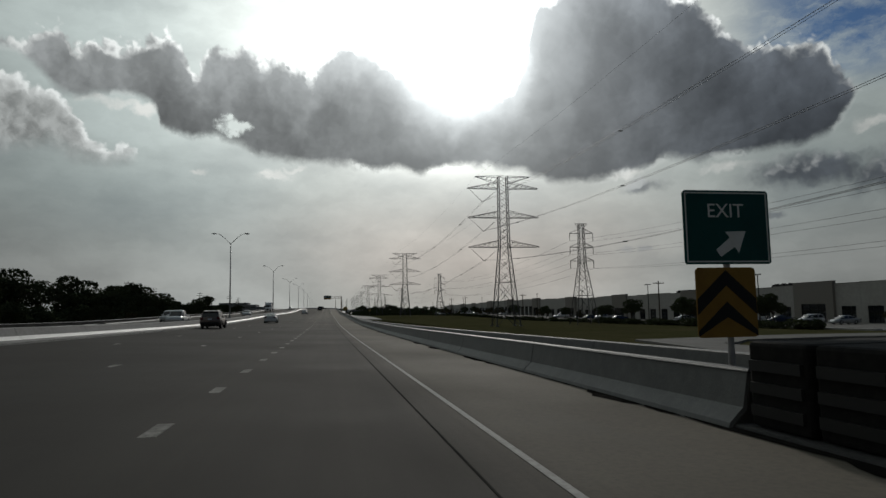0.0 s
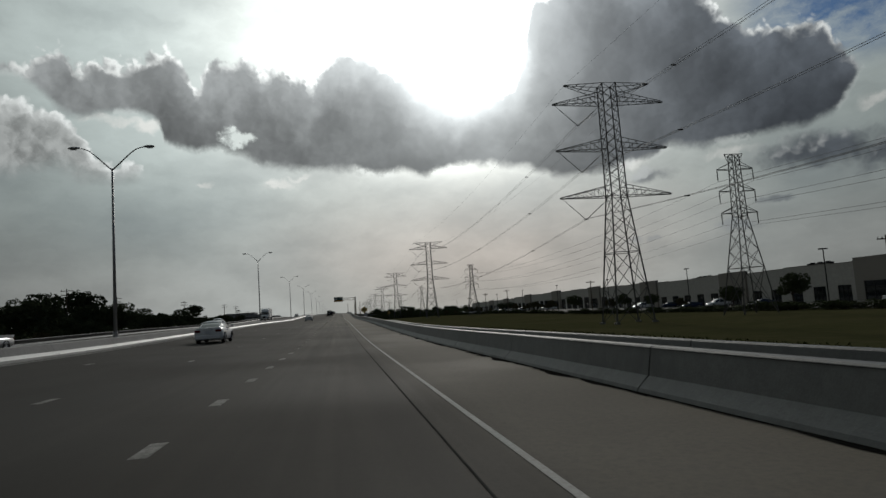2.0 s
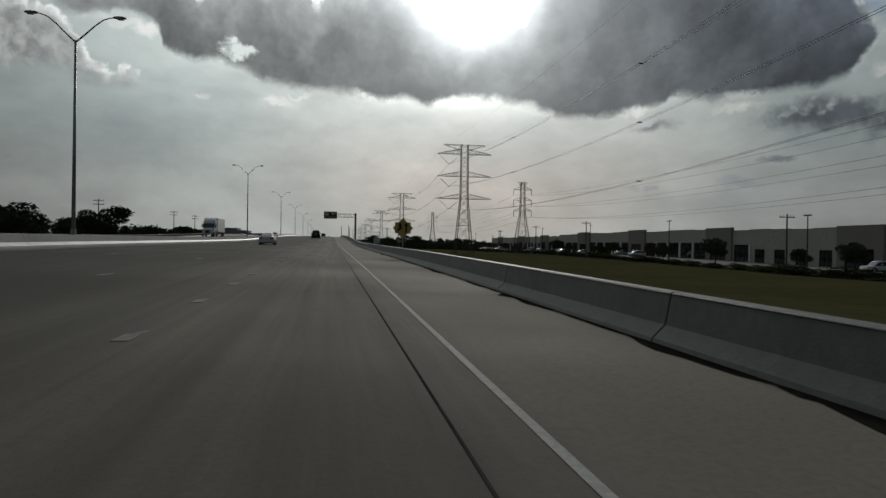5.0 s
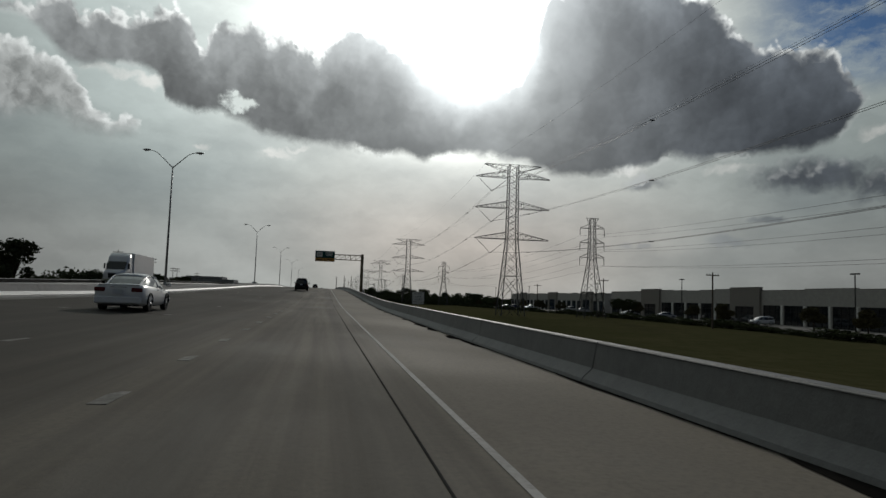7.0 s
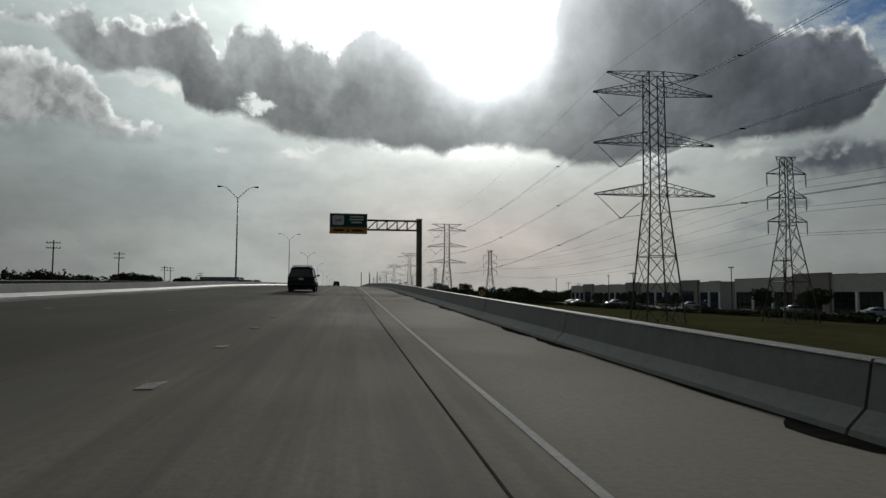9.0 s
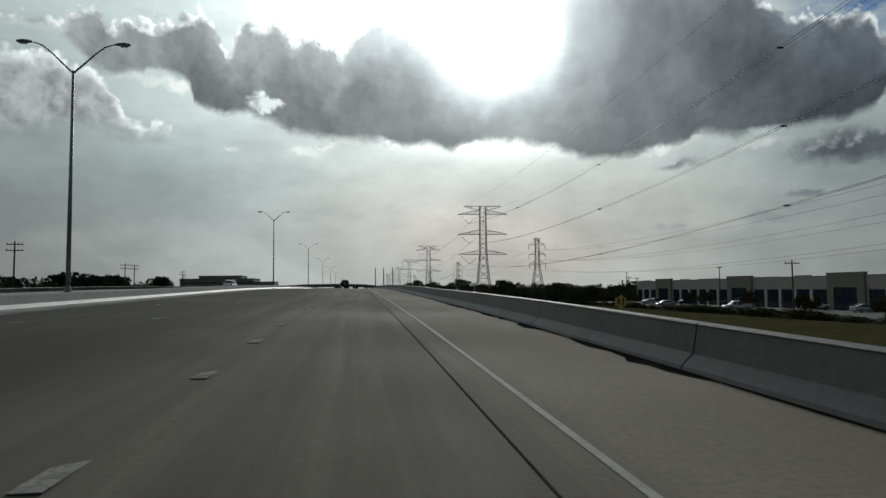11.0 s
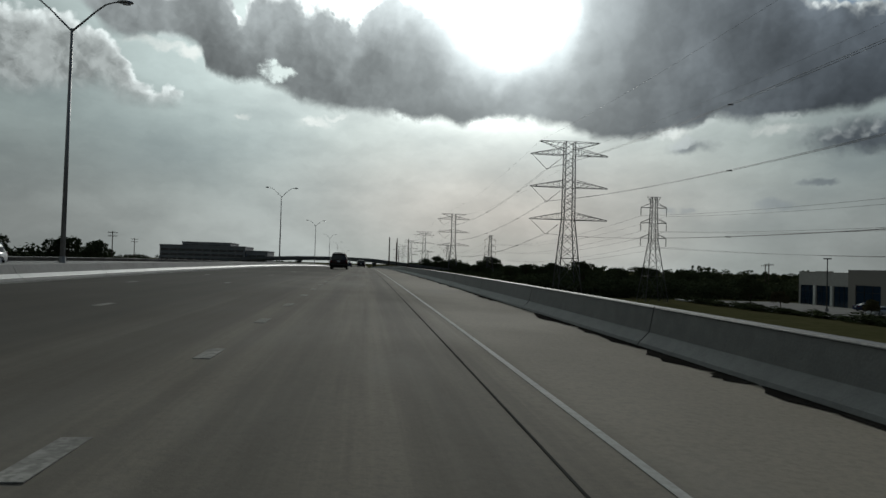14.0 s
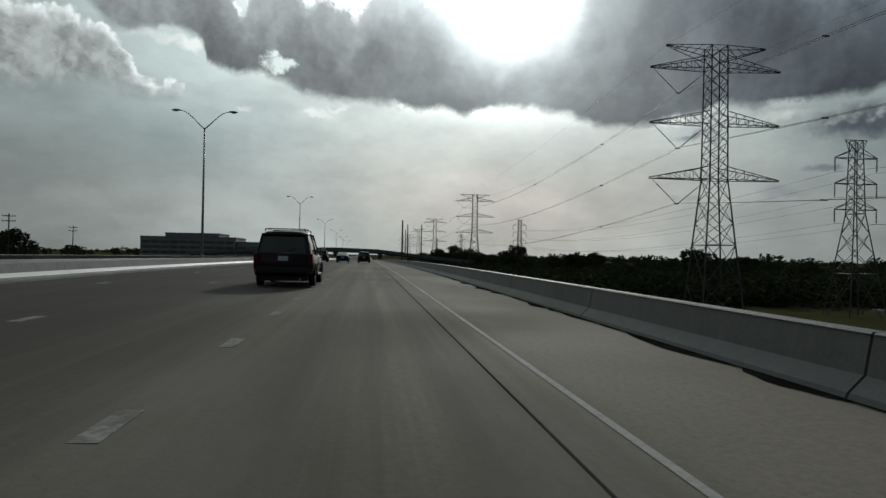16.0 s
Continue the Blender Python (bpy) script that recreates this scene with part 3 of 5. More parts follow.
# painted lines, seams and the dirt in the gutter lie on the slab
edge = thing("edge_line", "worn solid white edge line on the concrete road", "road marking", kind="structure")
part("paint", strip(Y0, 900, [(1.49, 0.003), (1.49, 0.007), (1.575, 0.007), (1.575, 0.003)]), PAINT_WHITE, edge)
left_edge = thing("median_edge_line", "worn solid line beside the median barrier", "road marking", kind="structure")
part("paint", strip(Y0, 900, [(-12.75, 0.004), (-12.75, 0.009), (-12.62, 0.009), (-12.62, 0.004)]), PAINT_WHITE, left_edge)
seam = thing("road_seam", "dark tarred joint along the concrete lane", "road joint", kind="structure")
part("tar", strip(Y0, 900, [(0.942, 0.003), (0.942, 0.006), (0.966, 0.006), (0.966, 0.003)]), TAR, seam)


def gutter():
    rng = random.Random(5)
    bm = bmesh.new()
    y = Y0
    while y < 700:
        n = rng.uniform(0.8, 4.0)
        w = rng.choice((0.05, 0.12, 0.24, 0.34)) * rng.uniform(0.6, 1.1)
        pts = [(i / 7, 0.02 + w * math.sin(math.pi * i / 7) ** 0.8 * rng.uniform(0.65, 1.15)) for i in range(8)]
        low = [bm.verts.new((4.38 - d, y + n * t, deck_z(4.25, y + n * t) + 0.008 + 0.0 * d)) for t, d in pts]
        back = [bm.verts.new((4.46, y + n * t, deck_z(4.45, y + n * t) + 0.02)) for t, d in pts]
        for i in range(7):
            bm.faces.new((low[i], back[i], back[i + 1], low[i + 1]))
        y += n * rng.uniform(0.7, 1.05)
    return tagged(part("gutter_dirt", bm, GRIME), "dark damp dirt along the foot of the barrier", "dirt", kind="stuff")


gutter()

dash_bm = boxed(-0.10, 0.10, -0.45, 0.45, -0.004, 0.004)
dash_root = thing("lane_dashes", "short worn white lane dashes on the concrete road", "road marking", kind="structure")
first_dash = part("dash", dash_bm, DASH_PAINT, dash_root)
dash_mesh = first_dash.data
first_dash.location = (-2.18, 8.1, deck_z(-2.18, 8.1))
for k in range(-4, 120):
    y = 8.1 + 4.25 * k
    if k:
        shared("dash", dash_mesh, dash_root, (-2.18, y, deck_z(-2.18, y)))
for x in (-5.8, -9.46):
    root = thing("lane_dashes", "short worn white lane dashes on the concrete road", "road marking", kind="structure")
    for k in range(0, 44):
        y = 6.0 + 12.75 * k
        shared("dash", dash_mesh, root, (x, y, deck_z(x, y)))


# ---- concrete barriers ----
RIGHT_SECTION = [(4.36, -0.02), (4.40, 0.07), (4.58, 0.24), (4.66, 0.66), (4.68, 0.68), (4.86, 0.68), (4.88, 0.66), (4.90, -0.3)]
MEDIAN_SECTION = [(-13.0, -0.02), (-13.02, 0.05), (-13.34, 0.27), (-13.50, 0.62), (-13.54, 0.64), (-14.62, 0.64), (-14.66, 0.62), (-14.8, 0.27), (-15.12, 0.05), (-15.15, -0.02)]
PITCH = 8.3


def barrier(name, section, y0, y1, mat, label):
    root = thing(name, label, "barrier", kind="structure")
    n = int((y1 - y0) / PITCH)
    for k in range(n):
        a, b = y0 + k * PITCH + 0.02, y0 + (k + 1) * PITCH - 0.02
        ys = (a, (a + b) / 2, b)
        bm = loft(bmesh.new(), [[(x, y, deck_z(section[0][0], y) + z) for x, z in section] for y in ys])
        part("barrier_section", bm, mat, root)
    inner = [(x + (0.04 if x < sum(p[0] for p in section) / len(section) else -0.04) if section[0][0] > 0 else x - (0.04 if x > -14 else -0.04), z - 0.03) for x, z in section]
    ys = np.arange(y0, y0 + n * PITCH, PITCH)
    bm = loft(bmesh.new(), [[(x, y, deck_z(section[0][0], y) + z) for x, z in inner] for y in ys])
    part("joint_filler", bm, TAR, root, "black joint filler between the sections")
    return root


barrier("barrier_right", RIGHT_SECTION, 7.2, 880, CONCRETE, "grey cast concrete safety barrier with stained foot")
median = barrier("barrier_median", MEDIAN_SECTION, -60, 880, PALE_CONCRETE, "pale concrete median barrier with a paler toe band carrying the street lamps")
# a much paler strip laid over the slope of the median's toe
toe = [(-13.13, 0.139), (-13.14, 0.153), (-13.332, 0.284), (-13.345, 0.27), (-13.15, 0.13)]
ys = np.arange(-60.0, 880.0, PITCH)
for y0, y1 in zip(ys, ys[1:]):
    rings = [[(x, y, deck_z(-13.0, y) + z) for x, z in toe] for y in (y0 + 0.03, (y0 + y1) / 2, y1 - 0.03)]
    part("toe_band", loft(bmesh.new(), rings), TOE_PALE, median, "worn pale toe of the barrier")
barrier("barrier_far", [(x - 17.4, z) for x, z in MEDIAN_SECTION], 60, 720, CONCRETE, "grey concrete barrier on the far side of the highway")


def ramp_barrier():
    """The second wall behind the right barrier: the two part towards the gore."""
    root = thing("barrier_ramp", "dark grey concrete barrier of the exit ramp behind the first one", "barrier", kind="structure")
    section = [(-0.26, -0.8), (-0.16, 0.1), (-0.09, 0.6), (-0.07, 0.62), (0.07, 0.62), (0.09, 0.6), (0.16, 0.1), (0.3, -0.8)]
    y = 8.2
    while y < 122:
        ends = [(y + 0.02, 6.85 - 0.0148 * (y - 8)), (y + PITCH - 0.02, 6.85 - 0.0148 * (y + PITCH - 8))]
        part("barrier_section", loft(bmesh.new(), [[(cx + dx, yy, road_z(yy) - 0.06 + dz) for dx, dz in section] for yy, cx in ends]), CONCRETE, root)
        y += PITCH
    return root


ramp_barrier()


# ---- street lamps on the median ----
def street_lamp():
    root = thing("street_lamp", "tall grey steel street lamp with two outstretched arms", "street lamp", "lamps along the median")
    bm = bmesh.new()
    box(bm, -0.19, 0.19, -0.19, 0.19, 0.0, 0.05)
    rod(bm, (0, 0, 0.05), (0, 0, 11.1), 0.115, 0.06, 10)
    part("pole", bm, STEEL, root, smooth=True)
    part("base_shroud", rod(bmesh.new(), (0, 0, 0.02), (0, 0, 0.4), 0.17, 0.13, 10), STEEL, root)
    for s in (-1, 1):
        pts = [(0.03 * s, 0, 11.0), (0.5 * s, 0, 11.45), (1.0 * s, 0, 11.95), (1.45 * s, 0, 12.33), (1.8 * s, 0, 12.46), (2.05 * s, 0, 12.5)]
        part("arm", path_tube(bmesh.new(), pts, [0.05, 0.045, 0.04, 0.036, 0.032, 0.03]), STEEL, root)
        bm = bmesh.new()
        loft(bm, [[(s * x, w * math.cos(a), 12.5 + h * math.sin(a) * (1 if math.sin(a) > 0 else 0.6)) for a in [i * math.pi / 4 for i in range(8)]]
                  for x, w, h in ((1.95, 0.05, 0.05), (2.1, 0.13, 0.1), (2.4, 0.17, 0.12), (2.62, 0.12, 0.08), (2.7, 0.04, 0.03))])
        head = part("lamp_head", bm, STEEL, root, smooth=True)
        part("lens", boxed(min(s * 2.2, s * 2.55), max(s * 2.2, s * 2.55), -0.1, 0.1, 12.4, 12.44, bevel=0.012), LAMP_CLEAR, head, "cloudy lens")
    return root


lamp = street_lamp()
lamp_ys = [101.0 + 79.5 * k for k in range(-1, 11)]
lamp.matrix_basis = pose(-14.26, lamp_ys[0], deck_z(-13.5, lamp_ys[0]) + 0.55)
for y in lamp_ys[1:]:
    copy_thing(lamp, pose(-14.26, y, deck_z(-13.5, y) + 0.55))


# ---- transmission towers ----
def lattice_face(to, corners_low, corners_high, panels, r):
    """Four legs between two squares of corners, with crossed braces on each side: parts of a tower, or added to a mesh."""
    def bar(a, b):
        if isinstance(to, bmesh.types.BMesh):
            rod(to, a, b, r, n=4, cap=False)
        else:
            part("brace", rod(bmesh.new(), a, b, r, n=4, cap=False), TOWER_STEEL, to)

    for k in range(panels):
        t0, t1 = k / panels, (k + 1) / panels
        lo = [Vector(a).lerp(Vector(b), t0) for a, b in zip(corners_low, corners_high)]
        hi = [Vector(a).lerp(Vector(b), t1) for a, b in zip(corners_low, corners_high)]
        for i in range(4):
            j = (i + 1) % 4
            bar(lo[i], hi[j])
            bar(lo[j], hi[i])
            if k == panels - 1:
                bar(hi[i], hi[j])


def square(h, z):
    return [(-h, -h, z), (h, -h, z), (h, h, z), (-h, h, z)]


def truss_arm(side, z, root_h, reach, rise, r=0.05, drop=0.0, flip=False):
    """A tapering arm: two bottom chords and two top chords that meet at the tip."""
    bm = bmesh.new()
    tip = Vector((side * reach, 0, z + drop))
    zt = z + rise
    low = [Vector((side * root_h, s * root_h, z)) for s in (-1, 1)]
    top = [Vector((side * root_h, s * root_h, zt)) for s in (-1, 1)]
    ends = [tip + Vector((0, s * 0.12, 0)) for s in (-1, 1)]
    for s in (0, 1):
        rod(bm, low[s], ends[s], r, n=4)
        rod(bm, top[s], ends[s] + Vector((0, 0, 0.12)), r, n=4)
    rod(bm, ends[0], ends[1], r, n=4)
    n = 6
    for k in range(n):
        for s in (0, 1):
            a0, a1 = low[s].lerp(ends[s], k / n), low[s].lerp(ends[s], (k + 1) / n)
            b0, b1 = top[s].lerp(ends[s], k / n), top[s].lerp(ends[s], (k + 1) / n)
            rod(bm, a0, b1, r * 0.6, n=4, cap=False)
            rod(bm, a1, b1, r * 0.6, n=4, cap=False)
        c0, c1 = low[0].lerp(ends[0], k / n), low[1].lerp(ends[1], (k + 1) / n)
        rod(bm, c0, c1, r * 0.6, n=4, cap=False)
    return bm


BIG_ARMS = (17.2, 23.7, 30.2)         # heights of the three long arms over the ground


def big_tower():
    root = thing("transmission_tower", "tall dark steel lattice transmission tower with three long arms", "pylon", "large towers of the power line")
    for a, b, c in zip(square(2.6, 0), square(1.08, 17.2), square(0.95, 32.9)):
        leg = part("leg", path_tube(bmesh.new(), [a, b, c], [0.12, 0.1, 0.08], 4), TOWER_STEEL, root)
        part("footing", rod(bmesh.new(), (a[0], a[1], -0.6), (a[0], a[1], 0.25), 0.4, n=8), CONCRETE, leg, "round concrete footing")
    lattice_face(root, square(2.6, 0), square(1.76, 9.5), 2, 0.05)
    lattice_face(root, square(1.76, 9.5), square(1.08, 17.2), 3, 0.045)
    lattice_face(root, square(1.08, 17.2), square(0.95, 32.9), 11, 0.04)
    for z in BIG_ARMS:
        for s in (-1, 1):
            part("arm", truss_arm(s, z, 1.0, 7.95, 1.5), TOWER_STEEL, root)
    for s in (-1, 1):
        bm = bmesh.new()
        for y in (-0.95, 0.95):
            rod(bm, (s * 0.95, y, 32.9), (s * 6.1, 0.1 * y, 32.95), 0.05, n=4)
            rod(bm, (s * 0.95, y, 31.3), (s * 6.1, 0.1 * y, 32.85), 0.05, n=4)
            for k in range(5):
                a, b = k / 5, (k + 1) / 5
                rod(bm, Vector((s * 0.95, y, 32.9)).lerp(Vector((s * 6.1, 0.1 * y, 32.95)), a), Vector((s * 0.95, y, 31.3)).lerp(Vector((s * 6.1, 0.1 * y, 32.85)), b), 0.03, n=4, cap=False)
        part("shield_wire_arm", bm, TOWER_STEEL, root)
    for z in BIG_ARMS:
        bm = bmesh.new()
        low = Vector((-4.55, 0, z - 3.0))
        for a in (Vector((-7.7, 0, z)), Vector((-1.5, 0, z - 0.5))):
            rod(bm, a, a.lerp(low, 0.22), 0.025, n=4)
            n = 16
            for k in range(n):
                p, q = a.lerp(low, 0.22 + 0.7 * k / n), a.lerp(low, 0.22 + 0.7 * (k + 0.55) / n)
                rod(bm, p, q, 0.075, 0.045, 6)
            rod(bm, a.lerp(low, 0.22), low, 0.03, n=4)
        string = part("insulator_string", bm, INSULATOR, root, "dark V-shaped insulator string")
        part("yoke_plate", boxed(-4.85, -4.25, -0.05, 0.05, z - 2.85, z - 2.95, bevel=0.02), TOWER_STEEL, string)
    return root


def small_tower():
    root = thing("slim_transmission_tower", "slim dark lattice transmission tower with hanging insulators", "pylon", "small towers of the power line")
    for a, b, c in zip(square(2.5, 0), square(0.72, 13.6), square(0.5, 22.4)):
        part("leg", path_tube(bmesh.new(), [a, b, c], [0.1, 0.08, 0.07], 4), TOWER_STEEL, root)
    braces = bmesh.new()
    lattice_face(braces, square(2.5, 0), square(1.66, 6.4), 1, 0.045)
    lattice_face(braces, square(1.66, 6.4), square(0.72, 13.6), 3, 0.04)
    lattice_face(braces, square(0.72, 13.6), square(0.5, 22.4), 7, 0.035)
    part("bracing", braces, TOWER_STEEL, root)
    crown = bmesh.new()
    rod(crown, (-1.4, 0, 22.5), (1.4, 0, 22.5), 0.05, n=4)
    for s in (-1, 1):
        for y in (-0.5, 0.5):
            rod(crown, (s * 1.4, 0, 22.5), (s * 0.53, y, 21.2), 0.04, n=4)
    part("peak", crown, TOWER_STEEL, root)
    for z in (14.1, 17.2, 20.3):
        for s in (-1, 1):
            bm = bmesh.new()
            for y in (-0.6, 0.6):
                rod(bm, (s * 0.6, y, z), (s * 2.75, 0.05 * y, z), 0.05, n=4)
                rod(bm, (s * 0.58, y, z + 0.95), (s * 2.75, 0.05 * y, z + 0.05), 0.045, n=4)
            arm = part("arm", bm, TOWER_STEEL, root)
            ins = bmesh.new()
            for k in range(10):
                rod(ins, (s * 2.7, 0, z - 0.15 - k * 0.14), (s * 2.7, 0, z - 0.24 - k * 0.14), 0.10, 0.06, 6)
            rod(ins, (s * 2.7, 0, z), (s * 2.7, 0, z - 1.7), 0.03, n=4)
            part("insulator", ins, INSULATOR, arm, "dark hanging insulator")
    return root


BIG_LINE = [(38.0, -50.0), (38.1, 139.5), (38.4, 328.7), (40.1, 514.6), (43.4, 710.1), (46.0, 898.0), (49.0, 1086.0), (52.0, 1274.0), (55.0, 1462.0)]
SMALL_LINE = [(55.5, -49.0), (55.9, 139.2), (55.8, 327.6), (57.9, 514.2), (60.5, 702.0), (63.5, 890.0), (66.5, 1078.0)]
BASE_Z = -2.0
big = big_tower()
big.matrix_basis = pose(*BIG_LINE[0], BASE_Z, 0, 0, -1.5)
for x, y in BIG_LINE[1:]:
    copy_thing(big, pose(x, y, BASE_Z, 0, 0, -1.5))
small = small_tower()
small.matrix_basis = pose(*SMALL_LINE[0], BASE_Z, 0, 0, -1.0)
for x, y in SMALL_LINE[1:]:
    copy_thing(small, pose(x, y, BASE_Z, 0, 0, -1.0))


def sagging(a, b, sag, n=22):
    a, b = Vector(a), Vector(b)
    return [a.lerp(b, i / n) - Vector((0, 0, 4 * sag * (i / n) * (1 - i / n))) for i in range(n + 1)]


def cable(name, label, line, dx, z, r, sag, twin=0.0, spacers=False):
    root = thing(name, label, "power cable", "cables of the power line")
    for off in ((-twin, twin) if twin else (0.0,)):
        for (x0, y0), (x1, y1) in zip(line, line[1:]):
            part("wire", path_tube(bmesh.new(), sagging((x0 + dx + off, y0, z), (x1 + dx + off, y1, z), sag), r, 4), CABLE, root)
    if spacers:
        for (x0, y0), (x1, y1) in zip(line[:5], line[1:6]):
            pts = sagging((x0 + dx, y0, z), (x1 + dx, y1, z), sag)
            for i in (3, 8, 14, 19):
                p = pts[i]
                part("spacer", boxed(p.x - twin - 0.08, p.x + twin + 0.08, p.y - 0.06, p.y + 0.06, p.z - 0.07, p.z + 0.05, bevel=0.02), INSULATOR, root)
    return root


for z in BIG_ARMS:
    cable("bundled_cable", "twin dark conductor hung from the large towers", BIG_LINE, -4.55, BASE_Z + z - 2.85, 0.021, 3.6, twin=0.2, spacers=True)
for s in (-1, 1):
    cable("shield_cable", "thin shield wire between the tower tops", BIG_LINE, s * 6.1, BASE_Z + 32.9, 0.012, 2.6)
for z in (14.1, 17.2, 20.3):
    for s in (-1, 1):
        cable("single_cable", "thin dark conductor hung from the slim towers", SMALL_LINE, s * 2.7, BASE_Z + z - 1.7, 0.02, 3.0)


# ---- signs ----
def exit_sign():
    root = thing("exit_sign", "dark green exit sign with white arrow over a chevron board", "road sign", at=(5.68, 9.0, 0), turn=0.0)
    part("post", rod(bmesh.new(), (0, 0.06, -0.45), (0, 0.06, 3.0), 0.05, n=8), STEEL, root)
    panel = part("panel", prism(bmesh.new(), rounded(0, 2.5, 1.42, 1.12, 0.05), -0.012, 0.012), SIGN_GREEN, root)
    bm = bmesh.new()
    frame_bars(bm, 0, 2.5, 1.36, 1.06, 0.02, -0.016, -0.012)
    part("border", bm, SIGN_WHITE, panel)
    text_part("EXIT", 0.30, SIGN_WHITE, panel, (-0.02, -0.016, 2.74))
    arrow = [(-0.26, -0.13), (-0.19, -0.24), (0.05, -0.09), (0.11, -0.18), (0.24, 0.15), (-0.10, 0.14), (-0.03, 0.05)]
    part("arrow", prism(bmesh.new(), [(x + 0.06, z + 2.29) for x, z in arrow], -0.018, -0.013), SIGN_WHITE, panel)
    board = part("chevron_board", prism(bmesh.new(), rounded(-0.07, 1.37, 0.98, 1.04, 0.06), -0.01, 0.01), SIGN_YELLOW_SHADED, root, "yellow board with black chevrons, its shade in the colour")
    for z in (1.52, 1.05):
        pts = [(-0.55, z - 0.33), (-0.07, z + 0.1), (0.41, z - 0.33), (0.41, z - 0.1), (-0.07, z + 0.33), (-0.55, z - 0.1)]
        pts = [(x, max(min(w, 1.88), 0.87)) for x, w in pts]
        part("chevron", prism(bmesh.new(), pts, -0.015, -0.011), SIGN_BLACK, board)
    return root


def rounded(cx, cz, w, h, r, n=4):
    pts = []
    for sx, sz, a0 in ((1, 1, 0), (-1, 1, 90), (-1, -1, 180), (1, -1, 270)):
        for k in range(n + 1):
            a = radians(a0 + 90 * k / n)
            pts.append((cx + sx * (w / 2 - r) + r * math.cos(a), cz + sz * (h / 2 - r) + r * math.sin(a)))
    return pts


def frame_bars(bm, cx, cz, w, h, t, y0, y1):
    box(bm, cx - w / 2, cx + w / 2, y0, y1, cz + h / 2 - t, cz + h / 2)
    box(bm, cx - w / 2, cx + w / 2, y0, y1, cz - h / 2, cz - h / 2 + t)
    box(bm, cx - w / 2, cx - w / 2 + t, y0, y1, cz - h / 2 + t, cz + h / 2 - t)
    box(bm, cx + w / 2 - t, cx + w / 2, y0, y1, cz - h / 2 + t, cz + h / 2 - t)


def diamond(bm, cx, cz, d, y0, y1):
    return prism(bm, [(cx - d, cz), (cx, cz - d), (cx + d, cz), (cx, cz + d)], y0, y1)


def merge_sign(at, name="merge_sign", label="yellow diamond merge sign with black arrows on the barrier", foot=-0.8):
    root = thing(name, label, "road sign", at=at)
    part("post", rod(bmesh.new(), (0, 0.06, foot), (0, 0.06, 1.9), 0.04, n=8), STEEL, root)
    plate = part("plate", diamond(bmesh.new(), 0, 1.28, 0.66, -0.012, 0.012), SIGN_YELLOW_BACKLIT, root, "yellow diamond plate")
    up = [(-0.05, -0.3), (0.05, -0.3), (0.05, 0.16), (0.13, 0.16), (0.0, 0.4), (-0.13, 0.16), (-0.05, 0.16)]
    part("straight_arrow", prism(bmesh.new(), [(x + 0.2, z + 1.25) for x, z in up], -0.017, -0.013), SIGN_BLACK, plate)
    bent = [(-0.38, -0.12), (-0.30, -0.2), (-0.10, 0.0), (-0.02, 0.02), (-0.1, 0.16), (-0.06, 0.2), (-0.2, 0.42), (-0.3, 0.16), (-0.22, 0.16), (-0.2, 0.08)]
    part("merging_arrow", prism(bmesh.new(), [(x - 0.02, z + 1.25) for x, z in bent], -0.017, -0.013), SIGN_BLACK, plate)
    part("backing_plate", prism(bmesh.new(), rounded(0, 1.3, 1.02, 0.72, 0.04), 0.09, 0.11), SIGN_YELLOW_BACKLIT, root, "rectangular yellow plate behind the diamond")
    return root


exit_sign()
merge_sign((4.72, 182.3, 1.37))
merge_sign((22.8, 361.0, 1.6), "frontage_warning_sign", "yellow diamond warning sign beside the frontage road", foot=-3.3)


def regulatory_sign(at):
    root = thing("lane_rule_sign", "white square rule sign with black lettering in the verge", "road sign", at=at)
    part("post", rod(bmesh.new(), (0, 0.05, -3.4), (0, 0.05, 0.4), 0.04, n=8), STEEL, root)
    panel = part("panel", prism(bmesh.new(), rounded(0, 0, 0.98, 0.98, 0.04), -0.012, 0.012), SIGN_WHITE, root)
    bm = bmesh.new()
    frame_bars(bm, 0, 0, 0.94, 0.94, 0.015, -0.017, -0.013)
    part("border", bm, SIGN_BLACK, panel)
    for k, line in enumerate(("DO NOT", "CROSS", "DOUBLE", "WHITE LINE")):
        text_part(line, 0.16, SIGN_BLACK, panel, (0.0, -0.016, 0.33 - 0.215 * k))
    return root


regulatory_sign((7.67, 249.0, 2.23))


def solar_panel(at):
    root = thing("solar_panel", "small white tilted solar panel on a slim post", "solar panel", at=at)
    part("post", rod(bmesh.new(), (0, 0, -6.4), (0, 0, 0.1), 0.05, n=8), STEEL, root)
    bm = bmesh.new()
    loft(bm, [[(-0.4, -0.24, -0.15), (0.4, -0.24, -0.01), (0.4, 0.24, 0.19), (-0.4, 0.24, 0.05)], [(-0.4, -0.25, -0.12), (0.4, -0.25, 0.02), (0.4, 0.23, 0.22), (-0.4, 0.23, 0.08)]])
    part("panel", bm, SIGN_WHITE, root)
    part("battery_box", boxed(-0.18, 0.18, -0.14, 0.12, -1.1, -0.6, bevel=0.02), STEEL, root)


solar_panel((9.9, 362.2, 4.53))


